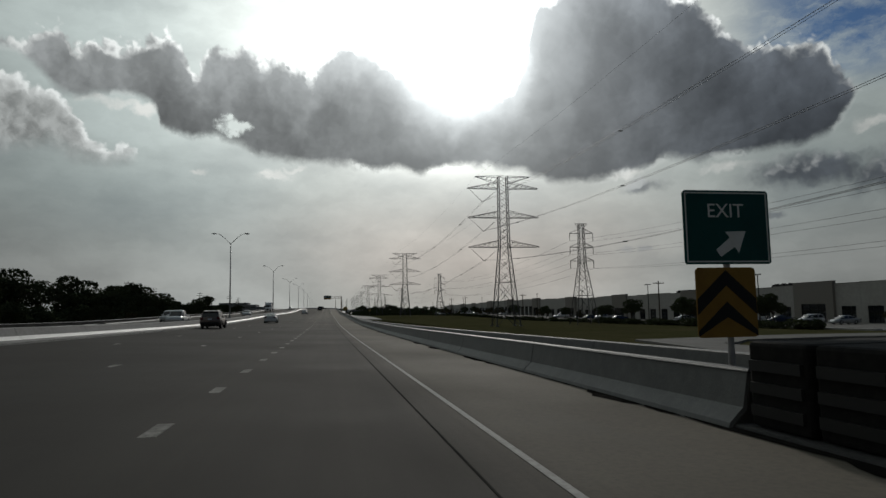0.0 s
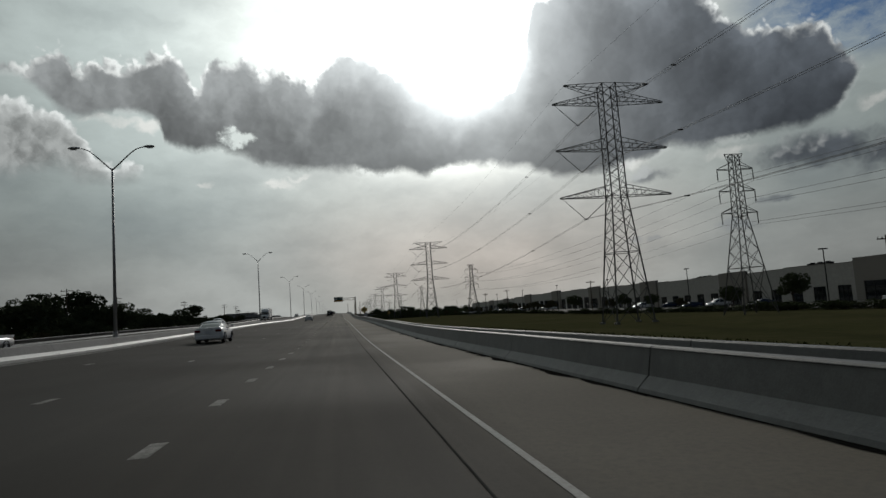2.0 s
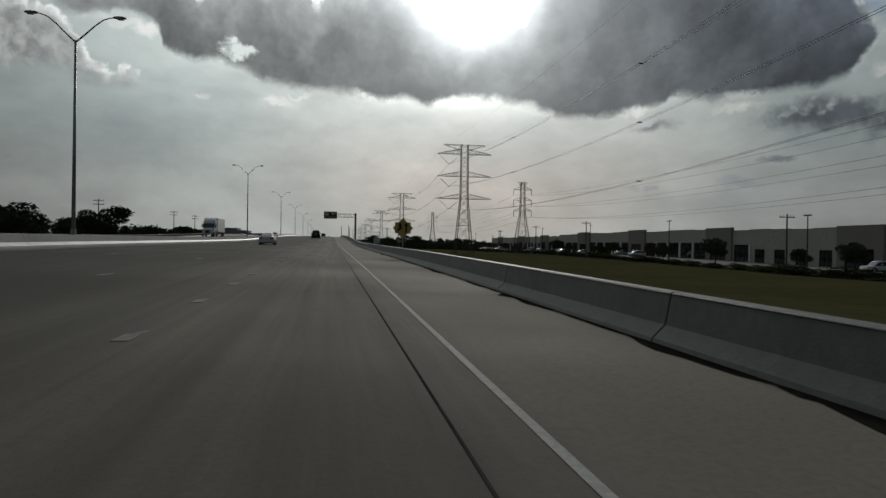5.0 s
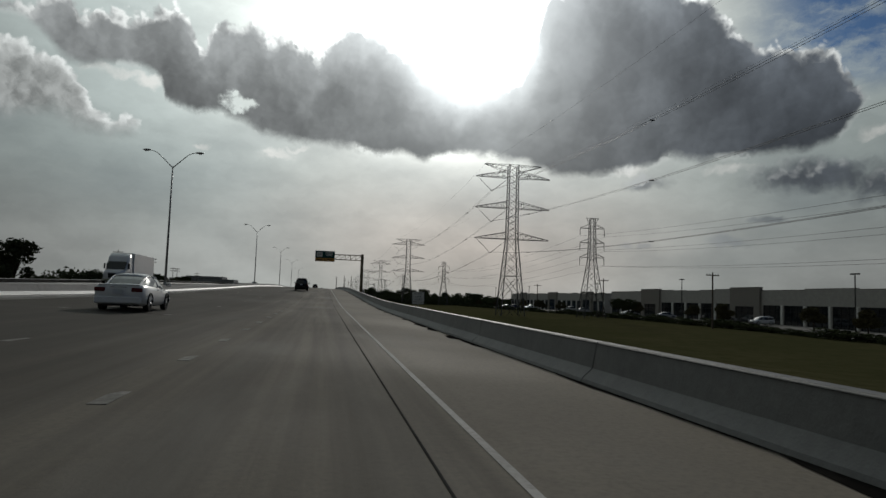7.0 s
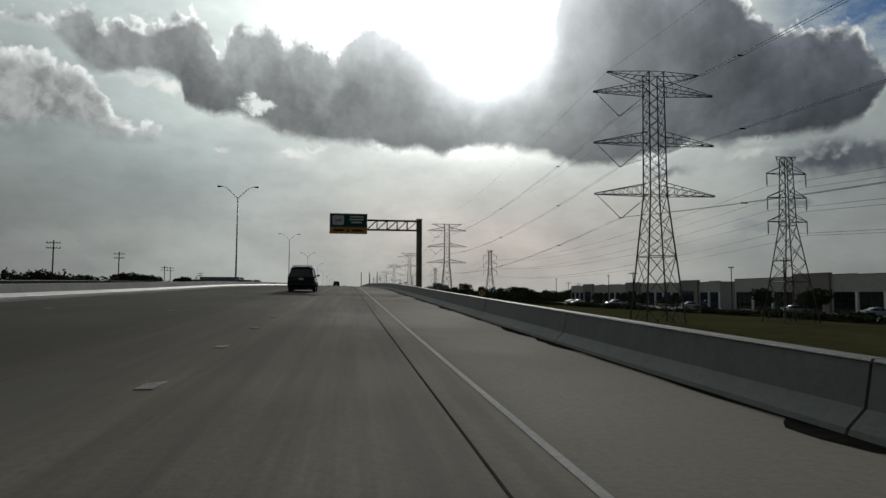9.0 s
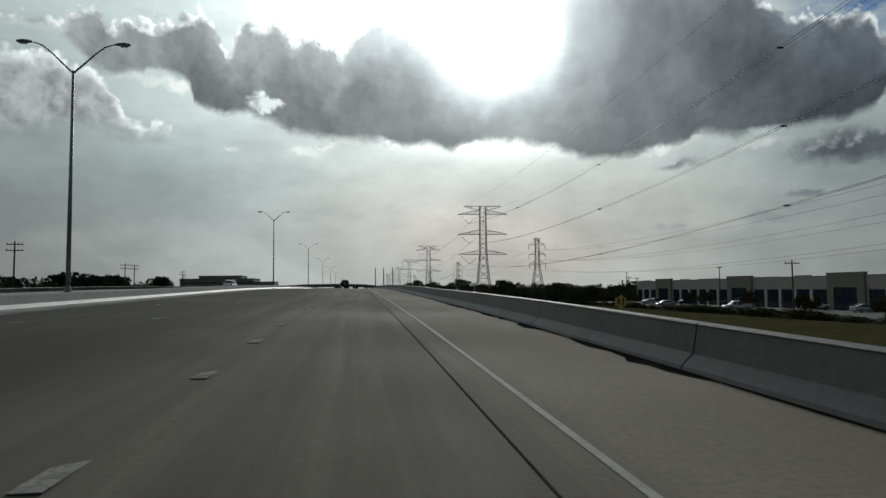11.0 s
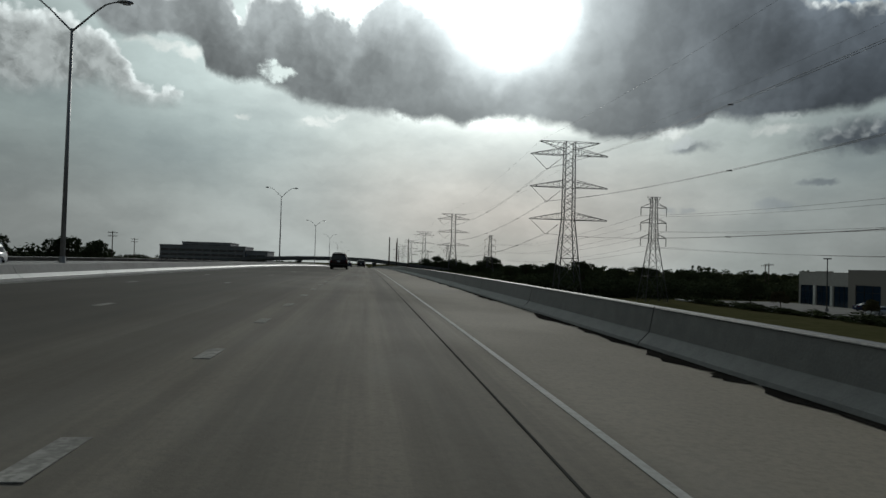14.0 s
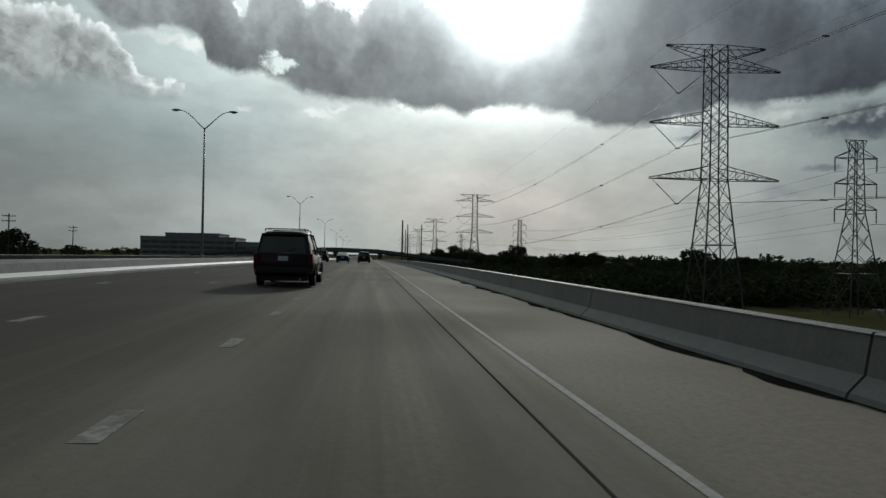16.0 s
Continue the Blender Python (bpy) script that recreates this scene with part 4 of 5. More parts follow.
def crash_cushion():
    root = thing("crash_cushion", "black ribbed crash cushion in front of the barrier end", "crash cushion", at=(4.5, 0, -0.12))
    for k in range(5):
        y0 = 2.0 + k * 1.02
        bay = part("bay", boxed(0.22 - 0.04 * k, 1.6 + 0.2 * k, y0, y0 + 0.96, 0.06, 1.02, bevel=0.05), RUBBER, root)
        for z in (0.25, 0.5, 0.75):
            part("rib", boxed(0.18 - 0.04 * k, 0.22 - 0.04 * k, y0 + 0.06, y0 + 0.9, z - 0.06, z + 0.06), BLACK_PLASTIC, bay)
    part("pad", boxed(-0.05, 3.1, 0.6, 7.6, -0.5, 0.05, bevel=0.03), ASPHALT, root, "dark paved pad")
    part("nose", rod(bmesh.new(), (0.9, 1.9, 0.06), (0.9, 1.9, 1.0), 0.62, n=14), SIGN_BLACK, root, smooth=True)
    return root


crash_cushion()


def gantry():
    z0 = 2.6
    root = thing("sign_gantry", "weathered cantilever gantry carrying a green highway sign", "sign gantry", at=(0, 309.7, 0))
    part("post", rod(bmesh.new(), (6.4, 0, z0 - 3.2), (6.4, 0, 9.35), 0.28, 0.25, 14), RUSTED, root, smooth=True)
    part("post_cap", rod(bmesh.new(), (6.4, 0, 9.35), (6.4, 0, 9.42), 0.3, n=14), RUSTED, root)
    for y in (-0.35, 0.35):
        for z in (8.38, 9.22):
            part("chord", rod(bmesh.new(), (-1.2, y, z), (6.4, y, z), 0.055, n=6), RUSTED, root)
        for k in range(8):
            x0 = -1.0 + k * 0.9
            part("brace", rod(bmesh.new(), (x0, y, 8.38), (x0 + 0.9, y, 9.22), 0.03, n=4), RUSTED, root)
            part("strut", rod(bmesh.new(), (x0 + 0.9, y, 8.38), (x0 + 0.9, y, 9.22), 0.03, n=4), RUSTED, root)
    panel = part("sign_panel", prism(bmesh.new(), rounded(0.08, 8.83, 3.28, 1.8, 0.06), -0.56, -0.52), SIGN_GREEN, root, "green sign panel")
    part("exit_strip", prism(bmesh.new(), rounded(0.08, 8.24, 3.2, 0.58, 0.04), -0.575, -0.563), SIGN_ORANGE, panel, "dull orange strip")
    bm = bmesh.new()
    frame_bars(bm, 0.08, 8.83, 3.24, 1.76, 0.04, -0.582, -0.577)
    part("border", bm, SIGN_WHITE, panel)
    part("route_shield", prism(bmesh.new(), rounded(-0.82, 9.12, 1.0, 0.82, 0.12), -0.575, -0.563), SIGN_WHITE, panel, "white route shield")
    text_part("249", 0.42, SIGN_BLACK, panel, (-0.82, -0.58, 9.1))
    for z, w in ((9.45, 1.2), (9.2, 1.25), (8.95, 0.95)):
        part("legend_bar", boxed(0.78 - w / 2, 0.78 + w / 2, -0.57, -0.563, z - 0.065, z + 0.065), SIGN_WHITE, panel)
    for x in (-0.75, 0.85):
        part("legend_bar", boxed(x - 0.45, x + 0.45, -0.584, -0.577, 8.16, 8.32), SIGN_BLACK, panel)
    part("strip_arrow", prism(bmesh.new(), [(0.0, 8.35), (0.0, 8.2), (-0.08, 8.2), (0.05, 8.06), (0.18, 8.2), (0.1, 8.2), (0.1, 8.35)], -0.584, -0.577), SIGN_BLACK, panel)
    part("bracket", boxed(-1.2, 1.3, -0.52, -0.36, 8.34, 8.42), RUSTED, root)
    part("bracket", boxed(-1.2, 1.3, -0.52, -0.36, 9.18, 9.26), RUSTED, root)
    return root


gantry()


# ---- buildings beside the road ----
def long_building(name, label, x, depth, y0, y1, roof, towers, bay, opening, glass, wall, tower_wall, head, climb=0.0):
    """A low tilt-wall building that faces the road along -x, with raised entrance bays."""
    base, flat = -2.2, roof
    root = thing(name, label, "building", at=(x, 0, 0))
    part("roof", boxed(0.35, depth, y0, y1, roof - 0.6, roof - 0.45), ROOFING, root)
    bm = bmesh.new()
    box(bm, 0.3, 0.6, y0 + 0.3, y1 - 0.3, base, roof - 0.5)
    box(bm, depth - 0.3, depth, y0, y1, base, roof)
    box(bm, 0.3, depth - 0.3, y1 - 0.3, y1, base, roof)
    box(bm, 0.3, depth - 0.3, y0, y0 + 0.3, base, roof)
    part("shell_wall", bm, wall, root)
    ys = sorted([y0, y1] + [t for a, b in towers for t in (a, b)])
    spans = [(a, b, any(abs(a - p) < 0.01 and abs(b - q) < 0.01 for p, q in towers)) for a, b in zip(ys, ys[1:]) if b - a > 0.5]
    for a, b, tower in spans:
        n = 1 if tower else max(1, round((b - a) / bay))
        base = lot_z((a + b) / 2) - 0.3
        roof = flat + climb * land_rise((a + b) / 2)
        w = (b - a) / n
        for k in range(n):
            p, q = a + k * w, a + (k + 1) * w
            top, out = (roof + 0.45, -0.5) if tower else (roof + 0.12 * math.sin(p * 1.7), 0.0)
            arcade = not tower and p > 268
            ow = (w * 0.62 if tower else w - 0.95 if arcade else min(opening, w - 0.9))
            oh = head + 0.5 if tower else max(head, 4.3) if arcade else head
            m = (p + q) / 2
            bm = bmesh.new()
            box(bm, out, 0.3, p + 0.01, q - 0.01, base + oh, top)
            box(bm, out, 0.3, p + 0.01, m - ow / 2, base, base + oh - 0.004)
            box(bm, out, 0.3, m + ow / 2, q - 0.01, base, base + oh - 0.004)
            panel = part("wall_panel", bm, tower_wall if tower else wall, root)
            if arcade:
                part("column", boxed(out - 0.22, out - 0.004, p - 0.3, p + 0.3, base, base + oh, bevel=0.03), SIGN_WHITE, panel, "white column")
            part("coping", boxed(out - 0.05, 0.35, p, q, top + 0.002, top + 0.12), tower_wall, panel)
            win = part("window", boxed(out + 0.18, out + 0.22, m - ow / 2 + 0.05, m + ow / 2 - 0.05, base + 0.15, base + oh - 0.05), glass, root)
            bars = bmesh.new()
            for j in range(4):
                yy = m - ow / 2 + ow * j / 3
                box(bars, out + 0.1, out + 0.26, yy - 0.04, yy + 0.04, base, base + oh - 0.02)
            box(bars, out + 0.1, out + 0.26, m - ow / 2, m + ow / 2, base + oh * 0.7, base + oh * 0.7 + 0.08)
            part("window_frame", bars, BLACK_PLASTIC, win)
    return root


TOWERS_1 = [(108.0 + 43 * k, 118.5 + 43 * k) for k in range(7)]
long_building("warehouse", "long cream tilt-wall warehouse with raised tan entrance bays", 92.5, 60, 66, 398, 5.3, TOWERS_1, 6.4, 3.4, GLASS_DARK, WALL_CREAM, WALL_TAN, 3.3, 1.0)
TOWERS_2 = [(495.2, 505.4), (454.0, 464.5), (418.0, 428.0)]
long_building("office_row", "low cream office building with white columns and blue glass", 94.6, 45, 408, 520.8, 6.2, TOWERS_2, 4.9, 3.5, GLASS_BLUE, WALL_CREAM, WALL_TAN, 4.2)


def rooftop_units(y, roof_z=4.85, x=113.0):
    for k in range(3):
        root = thing("rooftop_unit", "dark rooftop air handling unit", "air conditioner", "rooftop units", at=(x, y + k * 2.6, roof_z))
        part("casing", boxed(-0.9, 0.9, -0.85, 0.85, 0.1, 1.9, bevel=0.06), BLACK_PLASTIC, root)
        part("fan_hood", rod(bmesh.new(), (0, 0, 1.9), (0, 0, 2.1), 0.6, n=12), BLACK_PLASTIC, root)
        part("curb", boxed(-0.95, 0.95, -0.9, 0.9, 0.0, 0.1), ROOFING, root)


rooftop_units(193.0)
rooftop_units(243.0)
rooftop_units(146.0)


def lot(name, label, x0, x1, y0, y1, mat):
    bm = loft(bmesh.new(), [[(x0, y, lot_z(y) - 0.3), (x1, y, lot_z(y) - 0.3), (x1, y, lot_z(y)), (x0, y, lot_z(y))] for y in np.linspace(y0, y1, 60)])
    return tagged(part(name, bm, mat), label, "pavement", kind="structure")


lot("parking_lot", "pale concrete parking lot in front of the buildings", 68.0, 92.0, 64, 522, LOT_CONCRETE)
for y0, y1 in ((72, 136), (146, 206), (216, 300), (310, 396), (410, 452), (462, 522)):
    root = thing("lot_kerb", "pale concrete kerb of the parking lot", "kerb", kind="structure")
    part("kerb", loft(bmesh.new(), [[(66.6, y, lot_z(y) - 0.3), (67.9, y, lot_z(y) - 0.3), (67.9, y, lot_z(y) + 0.13), (66.6, y, lot_z(y) + 0.13)] for y in np.linspace(y0, y1, 12)]), PALE_CONCRETE, root)


def ramp(name, label, pts, width, mat, lift=0.03):
    """A road over the land, through the given middle points."""
    bm = bmesh.new()
    rows = []
    fine_pts = []
    for (xa, ya), (xb, yb) in zip(pts, pts[1:]):
        n = max(1, int(math.hypot(xb - xa, yb - ya) / 6))
        fine_pts += [(xa + (xb - xa) * i / n, ya + (yb - ya) * i / n) for i in range(n)]
    fine_pts.append(pts[-1])
    for i, (x, y) in enumerate(fine_pts):
        xa, ya = fine_pts[max(i - 1, 0)]
        xb, yb = fine_pts[min(i + 1, len(fine_pts) - 1)]
        d = Vector((xb - xa, yb - ya)).normalized()
        row = []
        for s in (-1, 1):
            px, py = x + s * d.y * width / 2, y - s * d.x * width / 2
            row.append((px, py, ground_z(px, py) + lift + 0.16))
        row += [(p[0], p[1], p[2] - 0.5) for p in row[::-1]]
        rows.append(row)
    loft(bm, rows)
    return tagged(part(name, bm, mat), label, "road", kind="structure")


ramp("exit_ramp", "pale concrete exit ramp leading to the frontage road", [(21, -60), (22, 0), (24, 30), (29, 52), (38, 61), (50, 62), (70, 59)], 7.0, LOT_CONCRETE)
ramp("frontage_road", "pale concrete frontage road through the grass", [(14.5, 225), (16, 260), (18, 330), (19, 420), (20, 640)], 7.5, PALE_CONCRETE)


def far_office():
    root = thing("office_block", "grey stepped office block with dark window bands", "building", at=(-122, 925, -2))
    tiers = [(-37, 28, 0, 40, 16.9), (-21, 16, 3, 38, 19.6), (28.4, 45, 2, 42, 13.9)]
    for i, (x0, x1, y0, y1, top) in enumerate(tiers):
        part("wall", boxed(x0, x1, y0, y1, 0, top), WALL_GREY, root)
        part("parapet", boxed(x0 - 0.3, x1 + 0.3, y0 - 0.3, y1 + 0.3, top + 0.01, top + 0.7), WALL_GREY, root)
        z = 2.0
        while z < top - 2.5:
            n = int((x1 - x0) / 6)
            for k in range(n):
                a = x0 + 1 + k * (x1 - x0 - 2) / n
                part("window", boxed(a, a + (x1 - x0 - 2) / n - 0.5, y0 - 0.12, y0 - 0.02, z, z + 1.7), GLASS_DARK, root)
            z += 3.6


far_office()


def overpass():
    root = thing("overpass", "grey concrete overpass crossing the highway on round columns", "bridge", at=(0, 735, 0))
    bm = bmesh.new()
    pts = [(-75, 4.2), (-52, 5.9), (-34, 6.7), (-12, 7.0), (4, 6.5), (14, 5.5), (30, 3.8), (60, 1.2), (90, -1.5)]
    pts = [(x, z + 0.35) for x, z in pts]
    loft(bm, [[(x, -5, z), (x, 5, z), (x, 5, z - 0.5), (x, 4.2, z - 1.15), (x, -4.2, z - 1.15), (x, -5, z - 0.5)] for x, z in pts])
    part("deck", bm, CONCRETE, root)
    for s in (-4.9, 4.7):
        part("parapet", loft(bmesh.new(), [[(x, s, z - 0.05), (x, s + 0.25, z - 0.05), (x, s + 0.25, z + 0.85), (x, s, z + 0.85)] for x, z in pts]), CONCRETE, root)
    for x in (-33.2, -14.3, 5.2, 22):
        z = np.interp(x, [p[0] for p in pts], [p[1] for p in pts])
        col = part("column", rod(bmesh.new(), (x, 0, -2.2), (x, 0, z - 1.6), 0.85, n=12), CONCRETE, root, smooth=True)
        part("pier_cap", boxed(x - 1.1, x + 1.1, -4.4, 4.4, z - 1.75, z - 1.1, bevel=0.08), CONCRETE, col)


overpass()


# ---- poles ----
def utility_pole(height, arms=2, name="utility_pole", label="weathered wooden utility pole with crossarms", dims=(0.16, 0.11)):
    root = thing(name, label, "utility pole", "poles along the frontage roads")
    part("pole", rod(bmesh.new(), (0, 0, -0.5), (0, 0, height), dims[0], dims[1], 8), WOOD_POLE, root)
    for k in range(arms):
        z = height - 0.5 - 0.95 * k
        arm = part("crossarm", boxed(-1.2, 1.2, -0.06, 0.06, z - 0.07, z + 0.07), WOOD_POLE, root)
        for x in (-1.05, -0.5, 0.5, 1.05):
            part("insulator", rod(bmesh.new(), (x, 0, z + 0.07), (x, 0, z + 0.3), 0.05, 0.035, 6), INSULATOR, arm)
    return root


up = utility_pole(13.5)
up.matrix_basis = pose(-53.2, 380.3, -1.3, 0, 0, 8)
for x, y, h in ((-53, 415, 1), (-64.8, 499.8, 1.12), (-64.5, 506.7, 1.1), (-68.3, 575, 1), (-84, 640, 1.02), (-60, 215, 1.0), (-64, 262, 1.0), (-58, 320, 1.0), (-72, 150, 0.95)):
    c = copy_thing(up, pose(x, y, -1.3, 0, 0, 10))
rp = utility_pole(9.0, 1)
rp.matrix_basis = pose(61.4, 292.2, ground_z(61.4, 292.2), 0, 0, 5)
for x, y in ((68, 128), (70, 232), (64, 340), (69, 403), (100, 540), (112, 560)):
    copy_thing(rp, pose(x, y, ground_z(x, y), 0, 0, -6))
mono = utility_pole(15.6, 0, "steel_monopole", "tall bare dark steel monopole beyond the barrier", (0.28, 0.16))
mono.matrix_basis = pose(7.5, 592.6, -2.0)
for x, y, s in ((15.2, 700, 1), (20.6, 700, 1), (17.8, 760, 1), (24.0, 850, 1)):
    copy_thing(mono, pose(x, y, -2.0)).scale = (1.1, 1.1, 1.25)


def lot_light():
    root = thing("parking_lot_light", "slim dark pole with a twin box luminaire", "lamp post", "parking lot lights")
    part("pole", rod(bmesh.new(), (0, 0, 0.5), (0, 0, 8.9), 0.11, 0.08, 8), BLACK_PLASTIC, root)
    part("footing", rod(bmesh.new(), (0, 0, -0.2), (0, 0, 0.5), 0.28, n=10), CONCRETE, root)
    for s in (-1, 1):
        part("luminaire", boxed(min(0.1 * s, 0.75 * s), max(0.1 * s, 0.75 * s), -0.2, 0.2, 8.85, 9.05, bevel=0.02), BLACK_PLASTIC, root)
    return root


pl = lot_light()
pl.matrix_basis = pose(76.8, 149.8, lot_z(149.8))
for x, y in ((76.8, 108.0), (76.8, 192), (76.8, 236), (76.5, 280), (78, 330), (78, 376), (78, 440), (78, 490)):
    copy_thing(pl, pose(x, y, lot_z(y), 0, 0, 90))


# ---- trees and shrubs ----
def leaf_cloud(rng, lobes, count, size):
    """Many small bent leaf clumps spread through the lobes, thinner towards the middle."""
    verts, faces = [], []
    weights = [l[3] ** 2 for l in lobes]
    for _ in range(count):
        cx, cy, cz, r, flat = rng.choices(lobes, weights)[0]
        d = Vector((rng.gauss(0, 1), rng.gauss(0, 1), rng.gauss(0, 1))).normalized()
        k = r * rng.uniform(0.45, 1.0) ** 0.6 * (1 + 0.22 * noise.noise(d * 2.3 + Vector((cx, cy, cz))))
        p = Vector((cx + d.x * k, cy + d.y * k, cz + d.z * k * flat))
        s = size * rng.uniform(0.6, 1.5)
        a = Vector((rng.gauss(0, 1), rng.gauss(0, 1), rng.gauss(0, 0.6))).normalized() * s
        b = a.cross(Vector((rng.gauss(0, 1), rng.gauss(0, 1), rng.gauss(0, 1)))).normalized() * s * rng.uniform(0.35, 0.7)
        c = a.cross(b).normalized() * s * 0.3
        i = len(verts)
        verts += [p - a, p + b + c, p + a, p - b + c, p - c * 0.5]
        faces += [(i, i + 1, i + 4), (i + 1, i + 2, i + 4), (i + 2, i + 3, i + 4), (i + 3, i, i + 4)]
    return verts, faces


def mesh_part(name, verts, faces, mat, parent, label=""):
    me = bpy.data.meshes.new(name)
    me.from_pydata([tuple(v) for v in verts], [], faces)
    me.materials.append(mat)
    ob = new(name, me)
    ob.parent = parent
    return tagged(ob, label)


def tree(seed, height, spread, leaf=LEAF, count=1500, label="dark leafy roadside tree with an uneven crown", group="roadside trees", size=0.34):
    rng = random.Random(seed)
    root = thing("tree", label, "tree", group)
    bm = bmesh.new()
    trunk_top = height * rng.uniform(0.35, 0.45)
    lean = (rng.uniform(-0.3, 0.3), rng.uniform(-0.3, 0.3))
    path_tube(bm, [(0, 0, -0.3), (lean[0] * 0.4, lean[1] * 0.4, trunk_top * 0.5), (lean[0], lean[1], trunk_top), (lean[0] * 1.3, lean[1] * 1.3, height * 0.75)],
              [height * 0.03, height * 0.024, height * 0.018, height * 0.006], 7)
    lobes = []
    for k in range(9):
        a = k * 2.4 + rng.uniform(-0.4, 0.4)
        d = spread * rng.uniform(0.25, 0.72)
        z = height * rng.uniform(0.45, 0.84)
        r = spread * rng.uniform(0.3, 0.5)
        end = (math.cos(a) * d, math.sin(a) * d, z)
        path_tube(bm, [(lean[0], lean[1], trunk_top * rng.uniform(0.8, 1.1)), (end[0] * 0.5, end[1] * 0.5, (trunk_top + z) / 2 + 0.2), end], [height * 0.012, height * 0.008, height * 0.003], 5)
        lobes.append((*end, r, rng.uniform(0.6, 0.85)))
    lobes.append((0, 0, height * 0.85, spread * 0.4, 0.7))
    part("trunk", bm, BARK, root, smooth=True)
    mesh_part("crown", *leaf_cloud(rng, lobes, count, size), leaf, root)
    return root


def shrub(seed):
    rng = random.Random(seed)
    root = thing("shrub", "clipped dark shrub in the parking lot border", "shrub", "shrubs by the lot")
    bm = bmesh.new()
    lobes = []
    for k in range(5):
        a = k * 1.26
        e = (math.cos(a) * 0.5, math.sin(a) * 0.5, rng.uniform(0.6, 1.1))
        rod(bm, (0, 0, -0.1), e, 0.04, 0.015, 5)
        lobes.append((*e, 0.65, 0.85))
    part("stem_cluster", bm, BARK, root)
    mesh_part("foliage", *leaf_cloud(rng, lobes, 350, 0.16), LEAF, root)
    return root


rng = random.Random(11)
kinds = [tree(1, 11.5, 5.2), tree(2, 9.5, 4.6), tree(3, 12.5, 4.4), tree(4, 8.0, 4.0), tree(5, 6.0, 3.2, LEAF_DRY, 900)]
for i, k in enumerate(kinds):
    k.matrix_basis = pose(-58 - 4 * i, 120 + 9 * i, -1.4)


def plant(kind, x, y, z, s):
    m = pose(x, y, z, 0, 0, rng.uniform(0, 360))
    ob = copy_thing(kinds[kind], m)
    ob.scale = (s, s, s)
    return ob


# the wood beyond the far carriageway thins out along the road
for k in range(46):
    y = 88 + k * 5.4 + rng.uniform(-2, 2)
    gap = 265 < y < 285
    if not gap:
        plant(rng.choice((0, 0, 1, 2, 3)), -57 - rng.uniform(0, 14), y, -1.5, rng.uniform(0.88, 1.2) * (1.0 if y < 250 else 0.88))
for k in range(22):
    plant(rng.choice((1, 3, 4)), -46 - rng.uniform(0, 5), 70 + k * 10 + rng.uniform(-4, 4), -1.3, rng.uniform(0.5, 0.75))
for k in range(64):
    x, y, s = -66 - rng.uniform(0, 26), 335 + k * 7.2 + rng.uniform(-3, 3), rng.uniform(0.75, 1.02)
    if y < min(315 - x / 0.28, 438 - x / 0.36):          # open land before the office block
        plant(rng.choice((0, 1, 2)), x, y, -1.5, s)
# trees beyond the office row and along the far right
for k in range(44):
    y = 545 + k * 8 + rng.uniform(-3, 3)
    plant(rng.choice((0, 1, 2, 3, 4)), 62 + rng.uniform(-14, 50) - 0.05 * (y - 545), y, -0.8, rng.uniform(0.66, 1.05) * (0.68 if y < 660 else 1.0))
for k in range(16):
    plant(rng.choice((1, 3)), 30 + rng.uniform(0, 30), 640 + k * 22, -0.8, rng.uniform(0.6, 0.95))
for k in range(46):
    y = 535 + k * 6 + rng.uniform(-3, 3)
    plant(rng.choice((0, 1, 3, 4)), rng.uniform(80, 60 + 1.15 * (y - 430)), y, -0.8, rng.uniform(0.5, 0.72))
plant(0, 79.0, 584.0, -0.8, 0.62)
# small trees in the parking lot
for k in range(30):
    y = 84 + k * 14.5 + rng.uniform(-3, 3)
    plant(rng.choice((3, 4, 4)), 72 + rng.uniform(-2, 14), y, lot_z(y), rng.uniform(0.42, 0.72))
sh = shrub(8)
sh.matrix_basis = pose(65.4, 80, ground_z(65.4, 80) - 0.05)
for k in range(1, 92):
    y = 80 + k * 4.75 + rng.uniform(-1.6, 1.6)
    c = copy_thing(sh, pose(65.2 + rng.uniform(-0.6, 0.6), y, ground_z(65.2, y) - 0.05, 0, 0, rng.uniform(0, 360)))
    f = rng.uniform(0.7, 1.3)
    c.scale = (1.2 * f, 3.3 * f, 0.75 * f)
    c.rotation_euler[2] = rng.uniform(-0.15, 0.15)


def undergrowth():
    """Dense brush under the trees past the last building."""
    r3 = random.Random(21)
    lobes = []
    for k in range(800):
        y = 528 + 330 * r3.random() ** 1.6
        x = r3.uniform(25, 60 + 1.2 * (y - 430))
        h = 1.2 + 1.5 * r3.random()
        lobes.append((x, y, -0.9 + h * 0.8, 2.2 + 1.6 * r3.random(), 0.85))
    for k in range(150):
        y = r3.uniform(524, 540)
        lobes.append((r3.uniform(25, 190), y + r3.uniform(0, 14), 0.1, r3.uniform(1.6, 2.6), 0.95))
    root = thing("undergrowth", "dense dark brush under the trees past the buildings", "undergrowth", kind="stuff")
    mesh_part("brush", *leaf_cloud(r3, lobes, 115000, 0.42), LEAF, root)


undergrowth()


